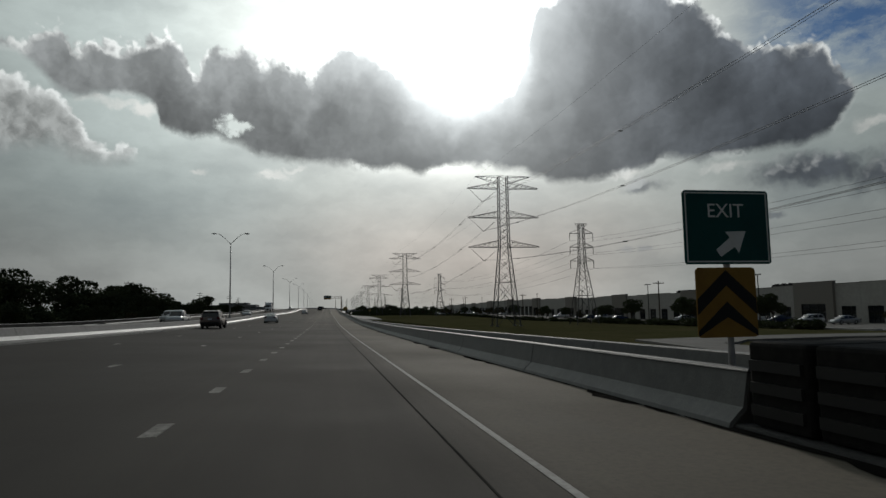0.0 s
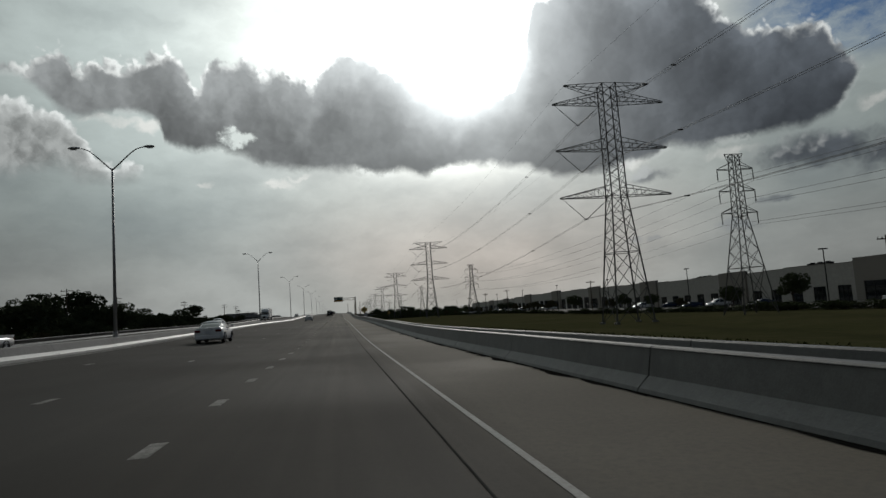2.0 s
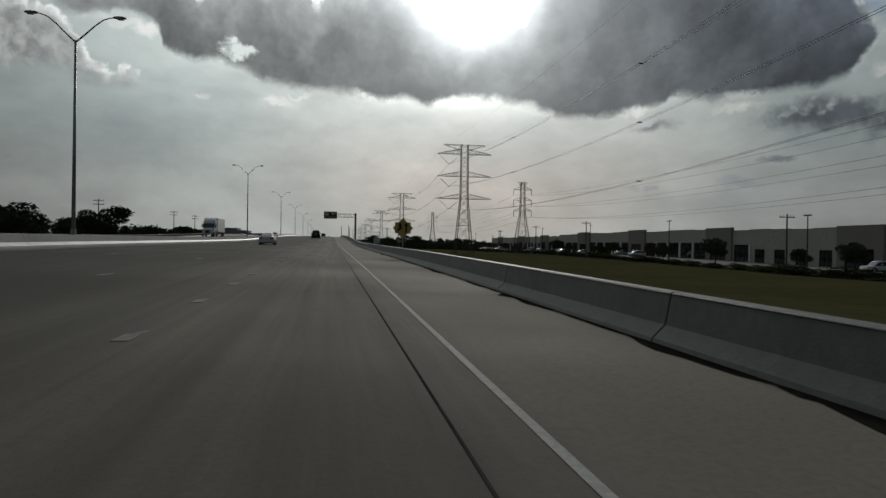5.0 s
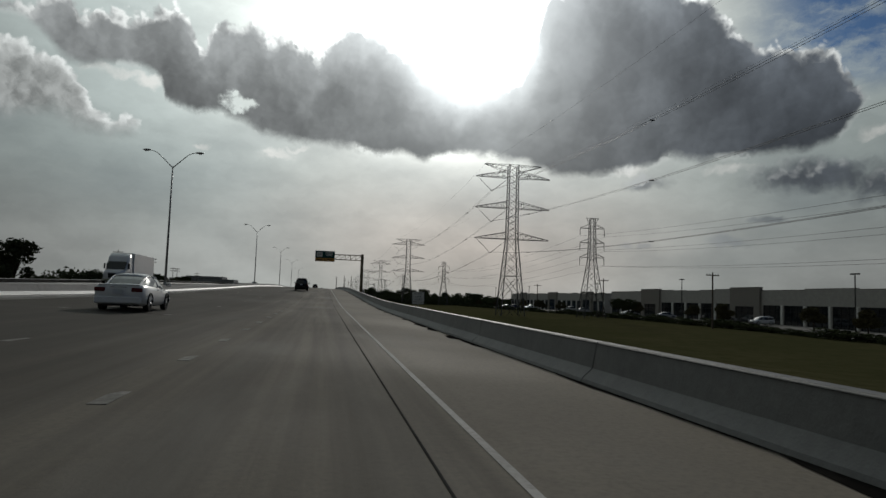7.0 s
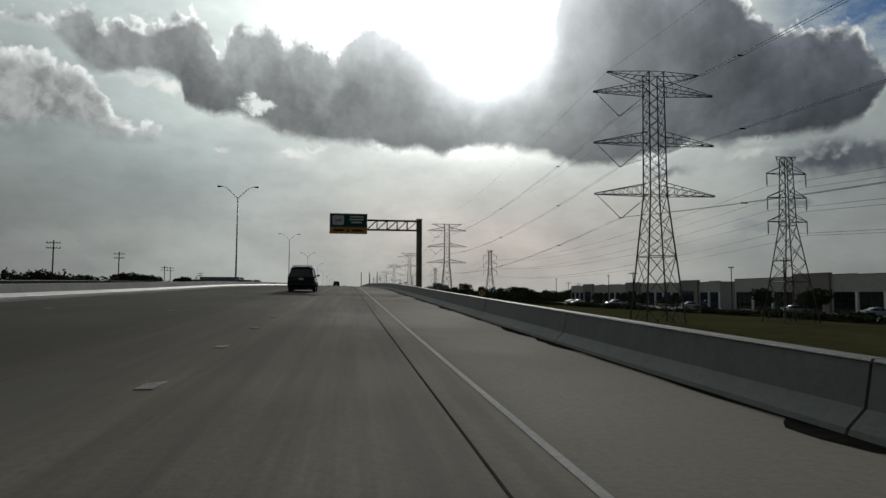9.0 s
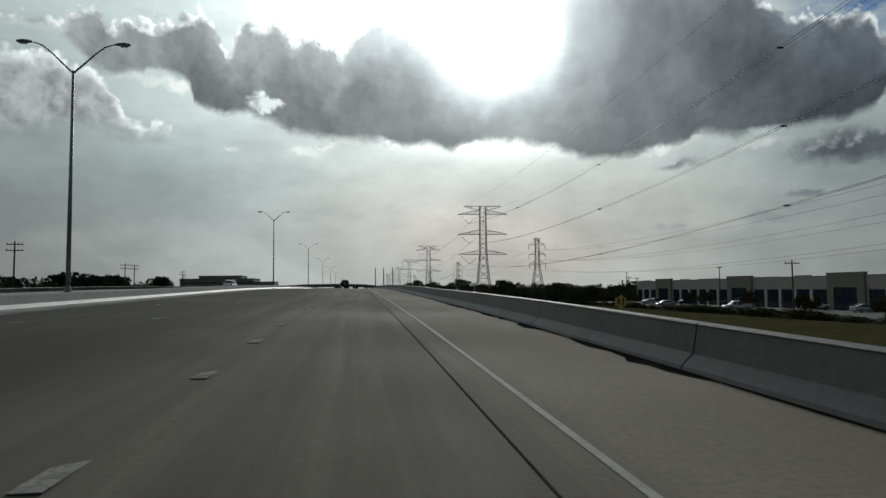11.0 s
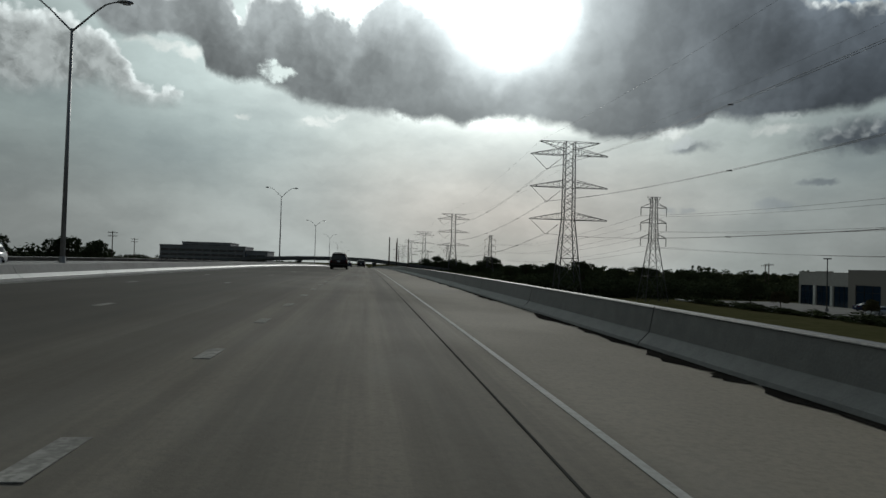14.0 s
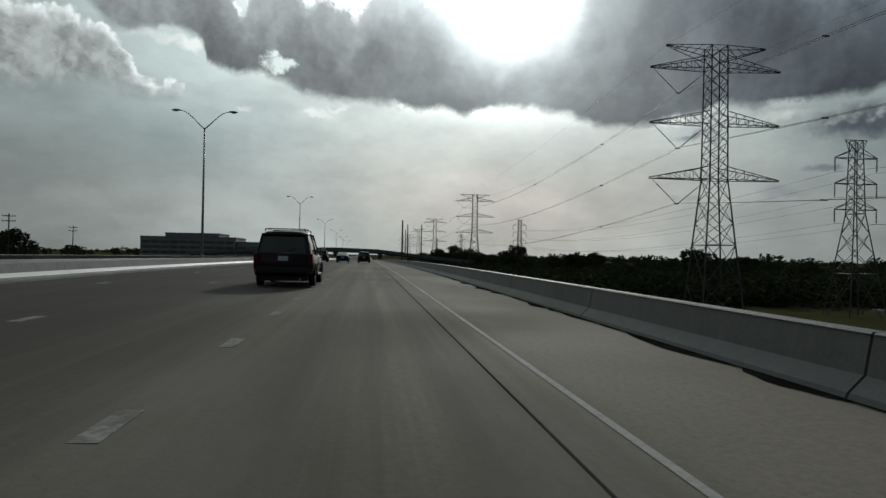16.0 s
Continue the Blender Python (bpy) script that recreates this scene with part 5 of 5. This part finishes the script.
def far_wood():
    """The wooded skyline, too far off to tell one tree from the next."""
    r2 = random.Random(3)
    lobes = []
    for k in range(640):
        side = r2.choice((-1, -1, 1, 1, 1))
        y = r2.uniform(700, 2200)
        x = side * r2.uniform(60 if side > 0 else 130, 700) + (0 if side > 0 else -40)
        h = r2.uniform(3.0, 6.5)
        lobes.append((x, y, -1.0 + h * 0.7, h, 0.9))
    v, f = leaf_cloud(r2, lobes, 52000, 1.1)
    me = bpy.data.meshes.new("far_wood")
    me.from_pydata([tuple(p) for p in v], [], f)
    me.materials.append(LEAF)
    return tagged(new("far_wood", me), "dark wooded skyline far behind the buildings", "woods", kind="stuff")


far_wood()


def hedge(x, y0, y1, h, seed, foot=-2.0):
    r2 = random.Random(seed)
    lobes = [(x + r2.uniform(-1.5, 1.5), y0 + (y1 - y0) * (k + r2.random()) / 80, foot + h * r2.uniform(0.3, 0.7), h * r2.uniform(0.4, 0.6), 0.9) for k in range(80)]
    v, f = leaf_cloud(r2, lobes, 7000, 0.5)
    me = bpy.data.meshes.new("undergrowth")
    me.from_pydata([tuple(p) for p in v], [], f)
    me.materials.append(LEAF)
    return tagged(new("undergrowth", me), "dense dark undergrowth at the edge of the wood", "undergrowth", kind="stuff")


hedge(-50, 60, 260, 4.5, 21)
hedge(-60, 260, 530, 4.4, 22)
hedge(72, 530, 760, 4.5, 23, -0.8)
hedge(-72, 392, 480, 8.6, 24)
hedge(-76, 475, 560, 8.8, 25)
hedge(-84, 555, 618, 7.4, 26)
for i, (x, a, b) in enumerate(((30, 520, 640), (44, 515, 660), (58, 528, 700), (90, 530, 720), (110, 545, 760), (135, 540, 760), (32, 640, 800), (48, 660, 840))):
    hedge(x, a, b, 3.6, 30 + i, -0.8)


def grass_tufts():
    r2 = random.Random(9)
    verts, faces = [], []
    for _ in range(26000):
        x = 5.2 + 13 * r2.random() ** 1.4
        y = r2.uniform(20, 330)
        z = ground_z(x, y)
        for b in range(2):
            a = r2.uniform(0, 6.28)
            w, h = r2.uniform(0.03, 0.09), r2.uniform(0.04, 0.13)
            dx, dy = math.cos(a) * w, math.sin(a) * w
            tx, ty = r2.uniform(-0.1, 0.1), r2.uniform(-0.1, 0.1)
            i = len(verts)
            verts += [(x - dx, y - dy, z), (x + dx, y + dy, z), (x + tx, y + ty, z + h)]
            faces.append((i, i + 1, i + 2))
    me = bpy.data.meshes.new("grass")
    me.from_pydata(verts, [], faces)
    me.materials.append(GRASS_BLADE)
    return tagged(new("grass", me), "uneven olive grass on the verge", "grass", kind="stuff")


grass_tufts()


# ---- vehicles ----
def wheel(parent, x, y, r, w, side):
    tyre = bmesh.new()
    prof = [(r * 0.62, -w / 2), (r * 0.93, -w / 2), (r, -w * 0.36), (r, w * 0.36), (r * 0.93, w / 2), (r * 0.62, w / 2)]
    loft(tyre, [[(x + o, y + math.cos(a) * rr, r + math.sin(a) * rr) for rr, o in prof] for a in [i * 2 * math.pi / 20 for i in range(21)]], caps=False)
    hub = part("wheel", tyre, RUBBER, parent, "black tyre on an alloy rim", smooth=False)
    rim = bmesh.new()
    rod(rim, (x - w * 0.3, y, r), (x + w * 0.3, y, r), r * 0.62, n=16)
    for k in range(5):
        a = k * 2 * math.pi / 5
        o = side * w * 0.38
        rod(rim, (x + o, y, r), (x + o, y + math.cos(a) * r * 0.58, r + math.sin(a) * r * 0.58), r * 0.11, r * 0.08, 5)
    part("rim", rim, ALLOY, hub)


def body_rings(stations, crown=0.05):
    """Stations of (y, half width, bottom, shoulder): rounded cross-sections of the lower body."""
    rings = []
    for y, w, zb, zs in stations:
        half = [(w * 0.80, zb), (w * 0.96, zb + 0.07), (w, zb + (zs - zb) * 0.38), (w * 0.985, zb + (zs - zb) * 0.72), (w * 0.93, zs - 0.02), (w * 0.8, zs + crown * 0.5), (w * 0.35, zs + crown)]
        rings.append([(x, y, z) for x, z in half] + [(-x, y, z) for x, z in half[::-1]])
    return rings


def cabin_rings(stations):
    """Stations of (y, half width at the foot, foot, half width at the top, top)."""
    rings = []
    for y, wb, zb, wt, zt in stations:
        half = [(wb, zb), (wb * 0.55 + wt * 0.45, zb + (zt - zb) * 0.5), (wt, zt - 0.05), (wt * 0.86, zt), (wt * 0.4, zt + 0.025)]
        rings.append([(x, y, z) for x, z in half] + [(-x, y, z) for x, z in half[::-1]])
    return rings


def vehicle(name, label, paint, at, turn, length, width, body, cabin, roof, wheels, radius, tail, plate_z, bumper, extras=()):
    root = thing(name, label, "car", "vehicles on the highway", at=at, turn=turn)
    w = width / 2
    shell = loft(bmesh.new(), body_rings(body))
    part("body", shell, paint, root, smooth=True)
    part("glazing", loft(bmesh.new(), cabin_rings(cabin)), GLASS_DARK, root, "dark tinted windows", smooth=False)
    part("roof", loft(bmesh.new(), cabin_rings(roof)), paint, root, smooth=True)
    for a, b in zip(cabin, cabin[1:]):
        if abs(a[4] - b[4]) > 0.15:
            for s in (-1, 1):
                part("pillar", rod(bmesh.new(), (s * a[3], a[0], a[4] - 0.03), (s * b[3], b[0], b[4] - 0.03), 0.035, n=5), paint, root)
    mids = [c for c in cabin if c[4] > max(k[4] for k in cabin) - 0.12]
    for c in mids[1:-1] or mids[:1]:
        for s in (-1, 1):
            part("pillar", rod(bmesh.new(), (s * (c[1] + 0.006), c[0], c[2]), (s * (c[3] + 0.006), c[0], c[4] - 0.05), 0.035, n=5), paint, root)
    for y in wheels:
        for s in (-1, 1):
            wheel(root, s * (w - 0.11), y, radius, 0.21, s)
            arch = bmesh.new()
            path_tube(arch, [(s * (w + 0.0), y + math.cos(t) * (radius + 0.05), radius + math.sin(t) * (radius + 0.05)) for t in [i * math.pi / 10 for i in range(11)]], 0.035, 5)
            part("wheel_arch", arch, BLACK_PLASTIC, root)
    for s in (-1, 1):
        x0, x1, z0, z1 = tail
        part("tail_lamp", boxed(min(s * x0, s * x1), max(s * x0, s * x1), -0.035, 0.12, z0, z1, bevel=0.03), LAMP_RED, root, "red tail lamp")
        part("headlamp", boxed(min(s * (w - 0.42), s * (w - 0.1)), max(s * (w - 0.42), s * (w - 0.1)), length - 0.18, length - 0.02, z0 - 0.05, z1 - 0.1, bevel=0.03), LAMP_CLEAR, root, "clear headlamp")
        my = cabin[-2][0] - 0.1
        arm_z = cabin[-2][2] + 0.12
        mirror = part("wing_mirror", boxed(min(s * (w - 0.02), s * (w + 0.2)), max(s * (w - 0.02), s * (w + 0.2)), my - 0.05, my + 0.09, arm_z, arm_z + 0.16, bevel=0.03), paint, root)
        part("mirror_glass", boxed(min(s * (w + 0.02), s * (w + 0.17)), max(s * (w + 0.02), s * (w + 0.17)), my - 0.062, my - 0.052, arm_z + 0.03, arm_z + 0.13), CHROME, mirror)
        for k in range(2):
            yy = wheels[0] + (wheels[1] - wheels[0]) * (0.42 + 0.36 * k)
            part("door_handle", boxed(min(s * (w - 0.02), s * (w + 0.025)), max(s * (w - 0.02), s * (w + 0.025)), yy - 0.09, yy + 0.09, body[2][3] - 0.16, body[2][3] - 0.12), paint, root)
    part("bumper", boxed(-w * 0.9, w * 0.9, -0.09, 0.2, bumper[0], bumper[1], bevel=0.05), bumper[2], root)
    part("front_bumper", boxed(-w * 0.88, w * 0.88, length - 0.12, length + 0.06, bumper[0], bumper[1], bevel=0.05), bumper[2], root)
    part("number_plate", boxed(-0.16, 0.16, -0.11, -0.085 if bumper[0] < plate_z < bumper[1] else -0.03, plate_z, plate_z + 0.16), PLATE, root, "pale number plate")
    part("underside", boxed(-w * 0.78, w * 0.78, 0.25, length - 0.25, 0.2, 0.36), BLACK_PLASTIC, root)
    part("exhaust", rod(bmesh.new(), (w * 0.55, -0.06, 0.27), (w * 0.55, 0.4, 0.27), 0.035, n=8), STEEL, root)
    for bm, mat, nm in extras:
        part(nm, bm, mat, root)
    return root


def sedan(at, paint=CAR_WHITE, label="white four-door sedan with dark windows", name="sedan", turn=0.0):
    body = [(0.0, 0.72, 0.46, 0.84), (0.05, 0.82, 0.36, 0.93), (0.16, 0.875, 0.27, 0.985), (0.5, 0.905, 0.21, 1.0), (1.0, 0.915, 0.19, 0.99), (1.7, 0.92, 0.19, 0.965), (2.6, 0.92, 0.19, 0.94), (3.5, 0.91, 0.2, 0.89), (4.2, 0.88, 0.22, 0.80), (4.6, 0.80, 0.25, 0.70), (4.8, 0.64, 0.34, 0.56)]
    cabin = [(0.55, 0.72, 0.96, 0.60, 1.02), (1.0, 0.80, 0.97, 0.60, 1.22), (1.5, 0.85, 0.97, 0.60, 1.39), (2.3, 0.87, 0.95, 0.61, 1.45), (2.95, 0.87, 0.93, 0.59, 1.40), (3.5, 0.83, 0.89, 0.60, 1.13), (3.85, 0.78, 0.86, 0.62, 0.91)]
    roof = [(1.38, 0.56, 1.36, 0.52, 1.385), (1.52, 0.62, 1.355, 0.55, 1.42), (1.9, 0.635, 1.385, 0.56, 1.455), (2.3, 0.64, 1.395, 0.565, 1.468), (2.85, 0.62, 1.36, 0.54, 1.425), (3.05, 0.57, 1.35, 0.52, 1.38)]
    lip = boxed(-0.72, 0.72, 0.02, 0.16, 0.985, 1.02, bevel=0.015)
    trim = boxed(-0.3, 0.3, -0.025, 0.03, 0.90, 0.925, bevel=0.006)
    return vehicle(name, label, paint, at, turn, 4.8, 1.83, body, cabin, roof, (1.0, 3.75), 0.325, (0.46, 0.84, 0.74, 0.90), 0.66, (0.3, 0.56, paint), ((lip, paint, "boot_lip"), (trim, CHROME, "chrome_strip")))


def big_suv(at, paint=CAR_MAROON, label="dark maroon full-size sport utility vehicle with tinted windows", name="sport_utility_vehicle", turn=0.0):
    body = [(0.0, 0.95, 0.5, 1.06), (0.08, 0.99, 0.42, 1.10), (0.9, 1.0, 0.36, 1.12), (1.8, 1.0, 0.34, 1.12), (3.0, 1.0, 0.34, 1.11), (4.0, 0.99, 0.36, 1.08), (4.9, 0.96, 0.4, 1.02), (5.1, 0.88, 0.45, 0.9)]
    cabin = [(0.03, 0.92, 1.10, 0.86, 1.14), (0.28, 0.94, 1.10, 0.73, 1.82), (1.5, 0.95, 1.11, 0.74, 1.88), (2.6, 0.95, 1.11, 0.74, 1.87), (3.2, 0.94, 1.1, 0.72, 1.79), (3.95, 0.90, 1.06, 0.76, 1.10)]
    roof = [(0.16, 0.72, 1.76, 0.64, 1.80), (0.36, 0.76, 1.74, 0.68, 1.87), (1.5, 0.765, 1.80, 0.69, 1.915), (2.6, 0.765, 1.79, 0.69, 1.90), (3.25, 0.735, 1.73, 0.67, 1.81), (3.35, 0.70, 1.73, 0.66, 1.77)]
    rack = bmesh.new()
    for s in (-1, 1):
        path_tube(rack, [(s * 0.66, 0.4, 1.88), (s * 0.66, 0.5, 1.97), (s * 0.66, 2.7, 1.97), (s * 0.66, 2.85, 1.88)], 0.02, 5)
    for y in (0.7, 2.3):
        rod(rack, (-0.66, y, 1.97), (0.66, y, 1.97), 0.018, n=5)
    step = bmesh.new()
    for s in (-1, 1):
        box(step, min(s * 0.92, s * 1.06), max(s * 0.92, s * 1.06), 1.5, 3.5, 0.36, 0.42)
    wiper = bmesh.new()
    rod(wiper, (0.0, -0.03, 1.16), (0.4, 0.02, 1.3), 0.012, n=4)
    return vehicle(name, label, paint, at, turn, 5.1, 2.0, body, cabin, roof, (1.05, 4.05), 0.38, (0.8, 0.97, 0.8, 1.14), 0.88, (0.46, 0.68, BLACK_PLASTIC),
                   ((rack, BLACK_PLASTIC, "roof_rack"), (step, BLACK_PLASTIC, "running_board"), (wiper, BLACK_PLASTIC, "rear_wiper")))


def crossover(at, paint=CAR_BRONZE, label="bronze-grey crossover with a chrome trimmed tail", name="crossover", turn=0.0):
    body = [(0.0, 0.86, 0.5, 1.0), (0.1, 0.91, 0.34, 1.06), (0.9, 0.93, 0.26, 1.06), (1.8, 0.93, 0.25, 1.02), (3.0, 0.93, 0.25, 1.0), (3.7, 0.92, 0.26, 0.97), (4.4, 0.86, 0.3, 0.84), (4.62, 0.74, 0.36, 0.7)]
    cabin = [(0.06, 0.84, 1.03, 0.76, 1.08), (0.45, 0.87, 1.04, 0.68, 1.60), (1.3, 0.89, 1.03, 0.70, 1.665), (2.3, 0.89, 1.0, 0.69, 1.64), (2.85, 0.88, 0.99, 0.67, 1.55), (3.6, 0.82, 0.95, 0.68, 1.0)]
    roof = [(0.3, 0.68, 1.58, 0.64, 1.61), (0.5, 0.705, 1.56, 0.66, 1.64), (1.3, 0.72, 1.61, 0.67, 1.69), (2.3, 0.71, 1.58, 0.66, 1.665), (2.9, 0.68, 1.5, 0.64, 1.57), (3.0, 0.65, 1.5, 0.62, 1.53)]
    rails = bmesh.new()
    for s in (-1, 1):
        path_tube(rails, [(s * 0.6, 0.5, 1.63), (s * 0.6, 0.6, 1.7), (s * 0.6, 2.3, 1.71), (s * 0.6, 2.45, 1.64)], 0.018, 5)
    return vehicle(name, label, paint, at, turn, 4.62, 1.86, body, cabin, roof, (0.92, 3.6), 0.355, (0.62, 0.88, 0.85, 1.06), 0.8, (0.38, 0.62, BLACK_PLASTIC), ((rails, CHROME, "roof_rail"),))


def pickup(at, paint=CAR_WHITE, label="white pickup truck on the far carriageway", name="pickup_truck", turn=180.0):
    body = [(0.0, 0.94, 0.55, 1.0), (0.06, 0.97, 0.45, 1.05), (1.0, 0.98, 0.4, 1.05), (2.2, 0.98, 0.38, 1.05), (3.4, 0.98, 0.38, 1.07), (4.4, 0.97, 0.4, 1.05), (5.3, 0.93, 0.44, 0.98), (5.5, 0.84, 0.5, 0.86)]
    cabin = [(2.0, 0.88, 1.05, 0.8, 1.12), (2.15, 0.92, 1.05, 0.74, 1.76), (3.0, 0.92, 1.05, 0.74, 1.80), (3.5, 0.92, 1.05, 0.72, 1.74), (4.3, 0.86, 1.04, 0.74, 1.08)]
    roof = [(2.05, 0.74, 1.72, 0.7, 1.76), (2.2, 0.76, 1.70, 0.72, 1.80), (3.0, 0.76, 1.73, 0.72, 1.83), (3.5, 0.74, 1.68, 0.7, 1.77), (3.62, 0.7, 1.68, 0.68, 1.71)]
    bed = bmesh.new()
    for s in (-1, 1):
        box(bed, min(s * 0.86, s * 0.96), max(s * 0.86, s * 0.96), 0.05, 1.98, 1.05, 1.2)
    box(bed, -0.86, 0.86, 0.02, 0.1, 1.05, 1.2)
    return vehicle(name, label, paint, at, turn, 5.5, 1.96, body, cabin, roof, (1.15, 4.5), 0.39, (0.82, 0.95, 0.75, 1.02), 0.6, (0.48, 0.66, CHROME), ((bed, paint, "bed_rail"),))


def on_road(x, y):
    return (x, y, deck_z(x, y) + 0.012)


sedan(on_road(-7.5, 222.3))
big_suv(on_road(-3.2, 463.5))
crossover(on_road(-11.0, 64.6))
sedan(on_road(-8.5, 100.5), CAR_WHITE, "white compact car travelling in the far lane", "compact_car")
crossover(on_road(-7.2, 540), CAR_BLACK, "dark crossover far ahead in the lane", "crossover")
sedan(on_road(-4.0, 538), CAR_BLUE, "dark sedan far ahead in the lane", "sedan")
crossover(on_road(-0.9, 540), CAR_BLACK, "dark crossover far ahead in the lane", "crossover")
big_suv(on_road(-3.3, 300.0), CAR_BLACK, "black sport utility vehicle far ahead in the lane")
pickup(on_road(-19.0, 92.0))
pickup(on_road(-22.5, 104.0), CAR_SILVER, "silver pickup truck on the far carriageway")
sedan(on_road(-19.5, 170.0), CAR_WHITE, "white sedan on the far carriageway", "sedan", 180.0)
crossover(on_road(-23.0, 430.0), CAR_WHITE, "white crossover on the far carriageway", "crossover", 180.0)


def box_truck(at):
    root = thing("box_truck", "white box truck on the far carriageway", "truck", "vehicles on the highway", at=at, turn=180.0)
    part("cargo_box", boxed(-1.25, 1.25, 0.0, 9.5, 1.1, 3.9, bevel=0.04), CAR_WHITE, root)
    part("cab", loft(bmesh.new(), body_rings([(9.75, 1.15, 0.6, 3.6), (10.6, 1.2, 0.55, 3.75), (11.3, 1.2, 0.5, 3.3), (11.7, 1.18, 0.5, 2.75), (12.3, 1.12, 0.5, 1.75), (13.4, 1.0, 0.5, 1.55), (13.6, 0.85, 0.6, 1.3)])), CAR_WHITE, root, smooth=True)
    part("windscreen", loft(bmesh.new(), [[(-1.05, 11.68, 2.72), (1.05, 11.68, 2.72), (1.02, 12.3, 1.85), (-1.02, 12.3, 1.85)], [(-1.05, 11.76, 2.76), (1.05, 11.76, 2.76), (1.02, 12.38, 1.9), (-1.02, 12.38, 1.9)]]), GLASS_DARK, root)
    for s in (-1, 1):
        part("side_window", boxed(min(s * 1.16, s * 1.215), max(s * 1.16, s * 1.215), 11.0, 11.75, 1.9, 2.6, bevel=0.02), GLASS_DARK, root)
        part("headlamp", boxed(min(s * 0.55, s * 0.92), max(s * 0.55, s * 0.92), 13.42, 13.58, 0.95, 1.15, bevel=0.03), LAMP_CLEAR, root)
        part("wing_mirror", boxed(min(s * 1.25, s * 1.42), max(s * 1.25, s * 1.42), 11.9, 12.05, 1.9, 2.5, bevel=0.03), BLACK_PLASTIC, root)
    part("grille", boxed(-0.42, 0.42, 13.5, 13.64, 0.75, 1.35, bevel=0.03), BLACK_PLASTIC, root)
    part("front_bumper", boxed(-1.05, 1.05, 13.4, 13.72, 0.4, 0.72, bevel=0.05), CHROME, root)
    part("door_panel", boxed(-1.2, 1.2, -0.02, 0.0, 1.2, 3.8), SIGN_WHITE, root)
    part("chassis", boxed(-0.5, 0.5, 0.2, 13.2, 0.6, 1.05), BLACK_PLASTIC, root)
    for y in (1.2, 2.4, 9.3, 12.6):
        for s in (-1, 1):
            wheel(root, s * 1.05, y, 0.5, 0.28, s)


box_truck(on_road(-24.0, 291.0))

# parked cars in front of the buildings
lot_cars = [sedan((86.0, 96.0, lot_z(96)), CAR_SILVER, "silver parked sedan in front of the building", "parked_sedan", 90.0), crossover((86.0, 104.0, lot_z(104)), CAR_WHITE, "white parked crossover in front of the building", "parked_crossover", 90.0),
            sedan((86.0, 112.0, lot_z(112)), CAR_BLUE, "dark blue parked sedan in front of the building", "parked_sedan", 90.0), pickup((86.0, 120.0, lot_z(120)), CAR_WHITE, "white parked pickup truck in front of the building", "parked_pickup", 90.0)]
for c in lot_cars:
    tagged(c, group="parked cars")
for k in range(60):
    if rng.random() < 0.27:
        y = 128 + 6.3 * k
        copy_thing(rng.choice(lot_cars), pose(86.0 - rng.choice((0, 0, 7.5)), y + rng.uniform(-0.4, 0.4), lot_z(y) + 0.01, 0, 0, rng.choice((90, -90))))
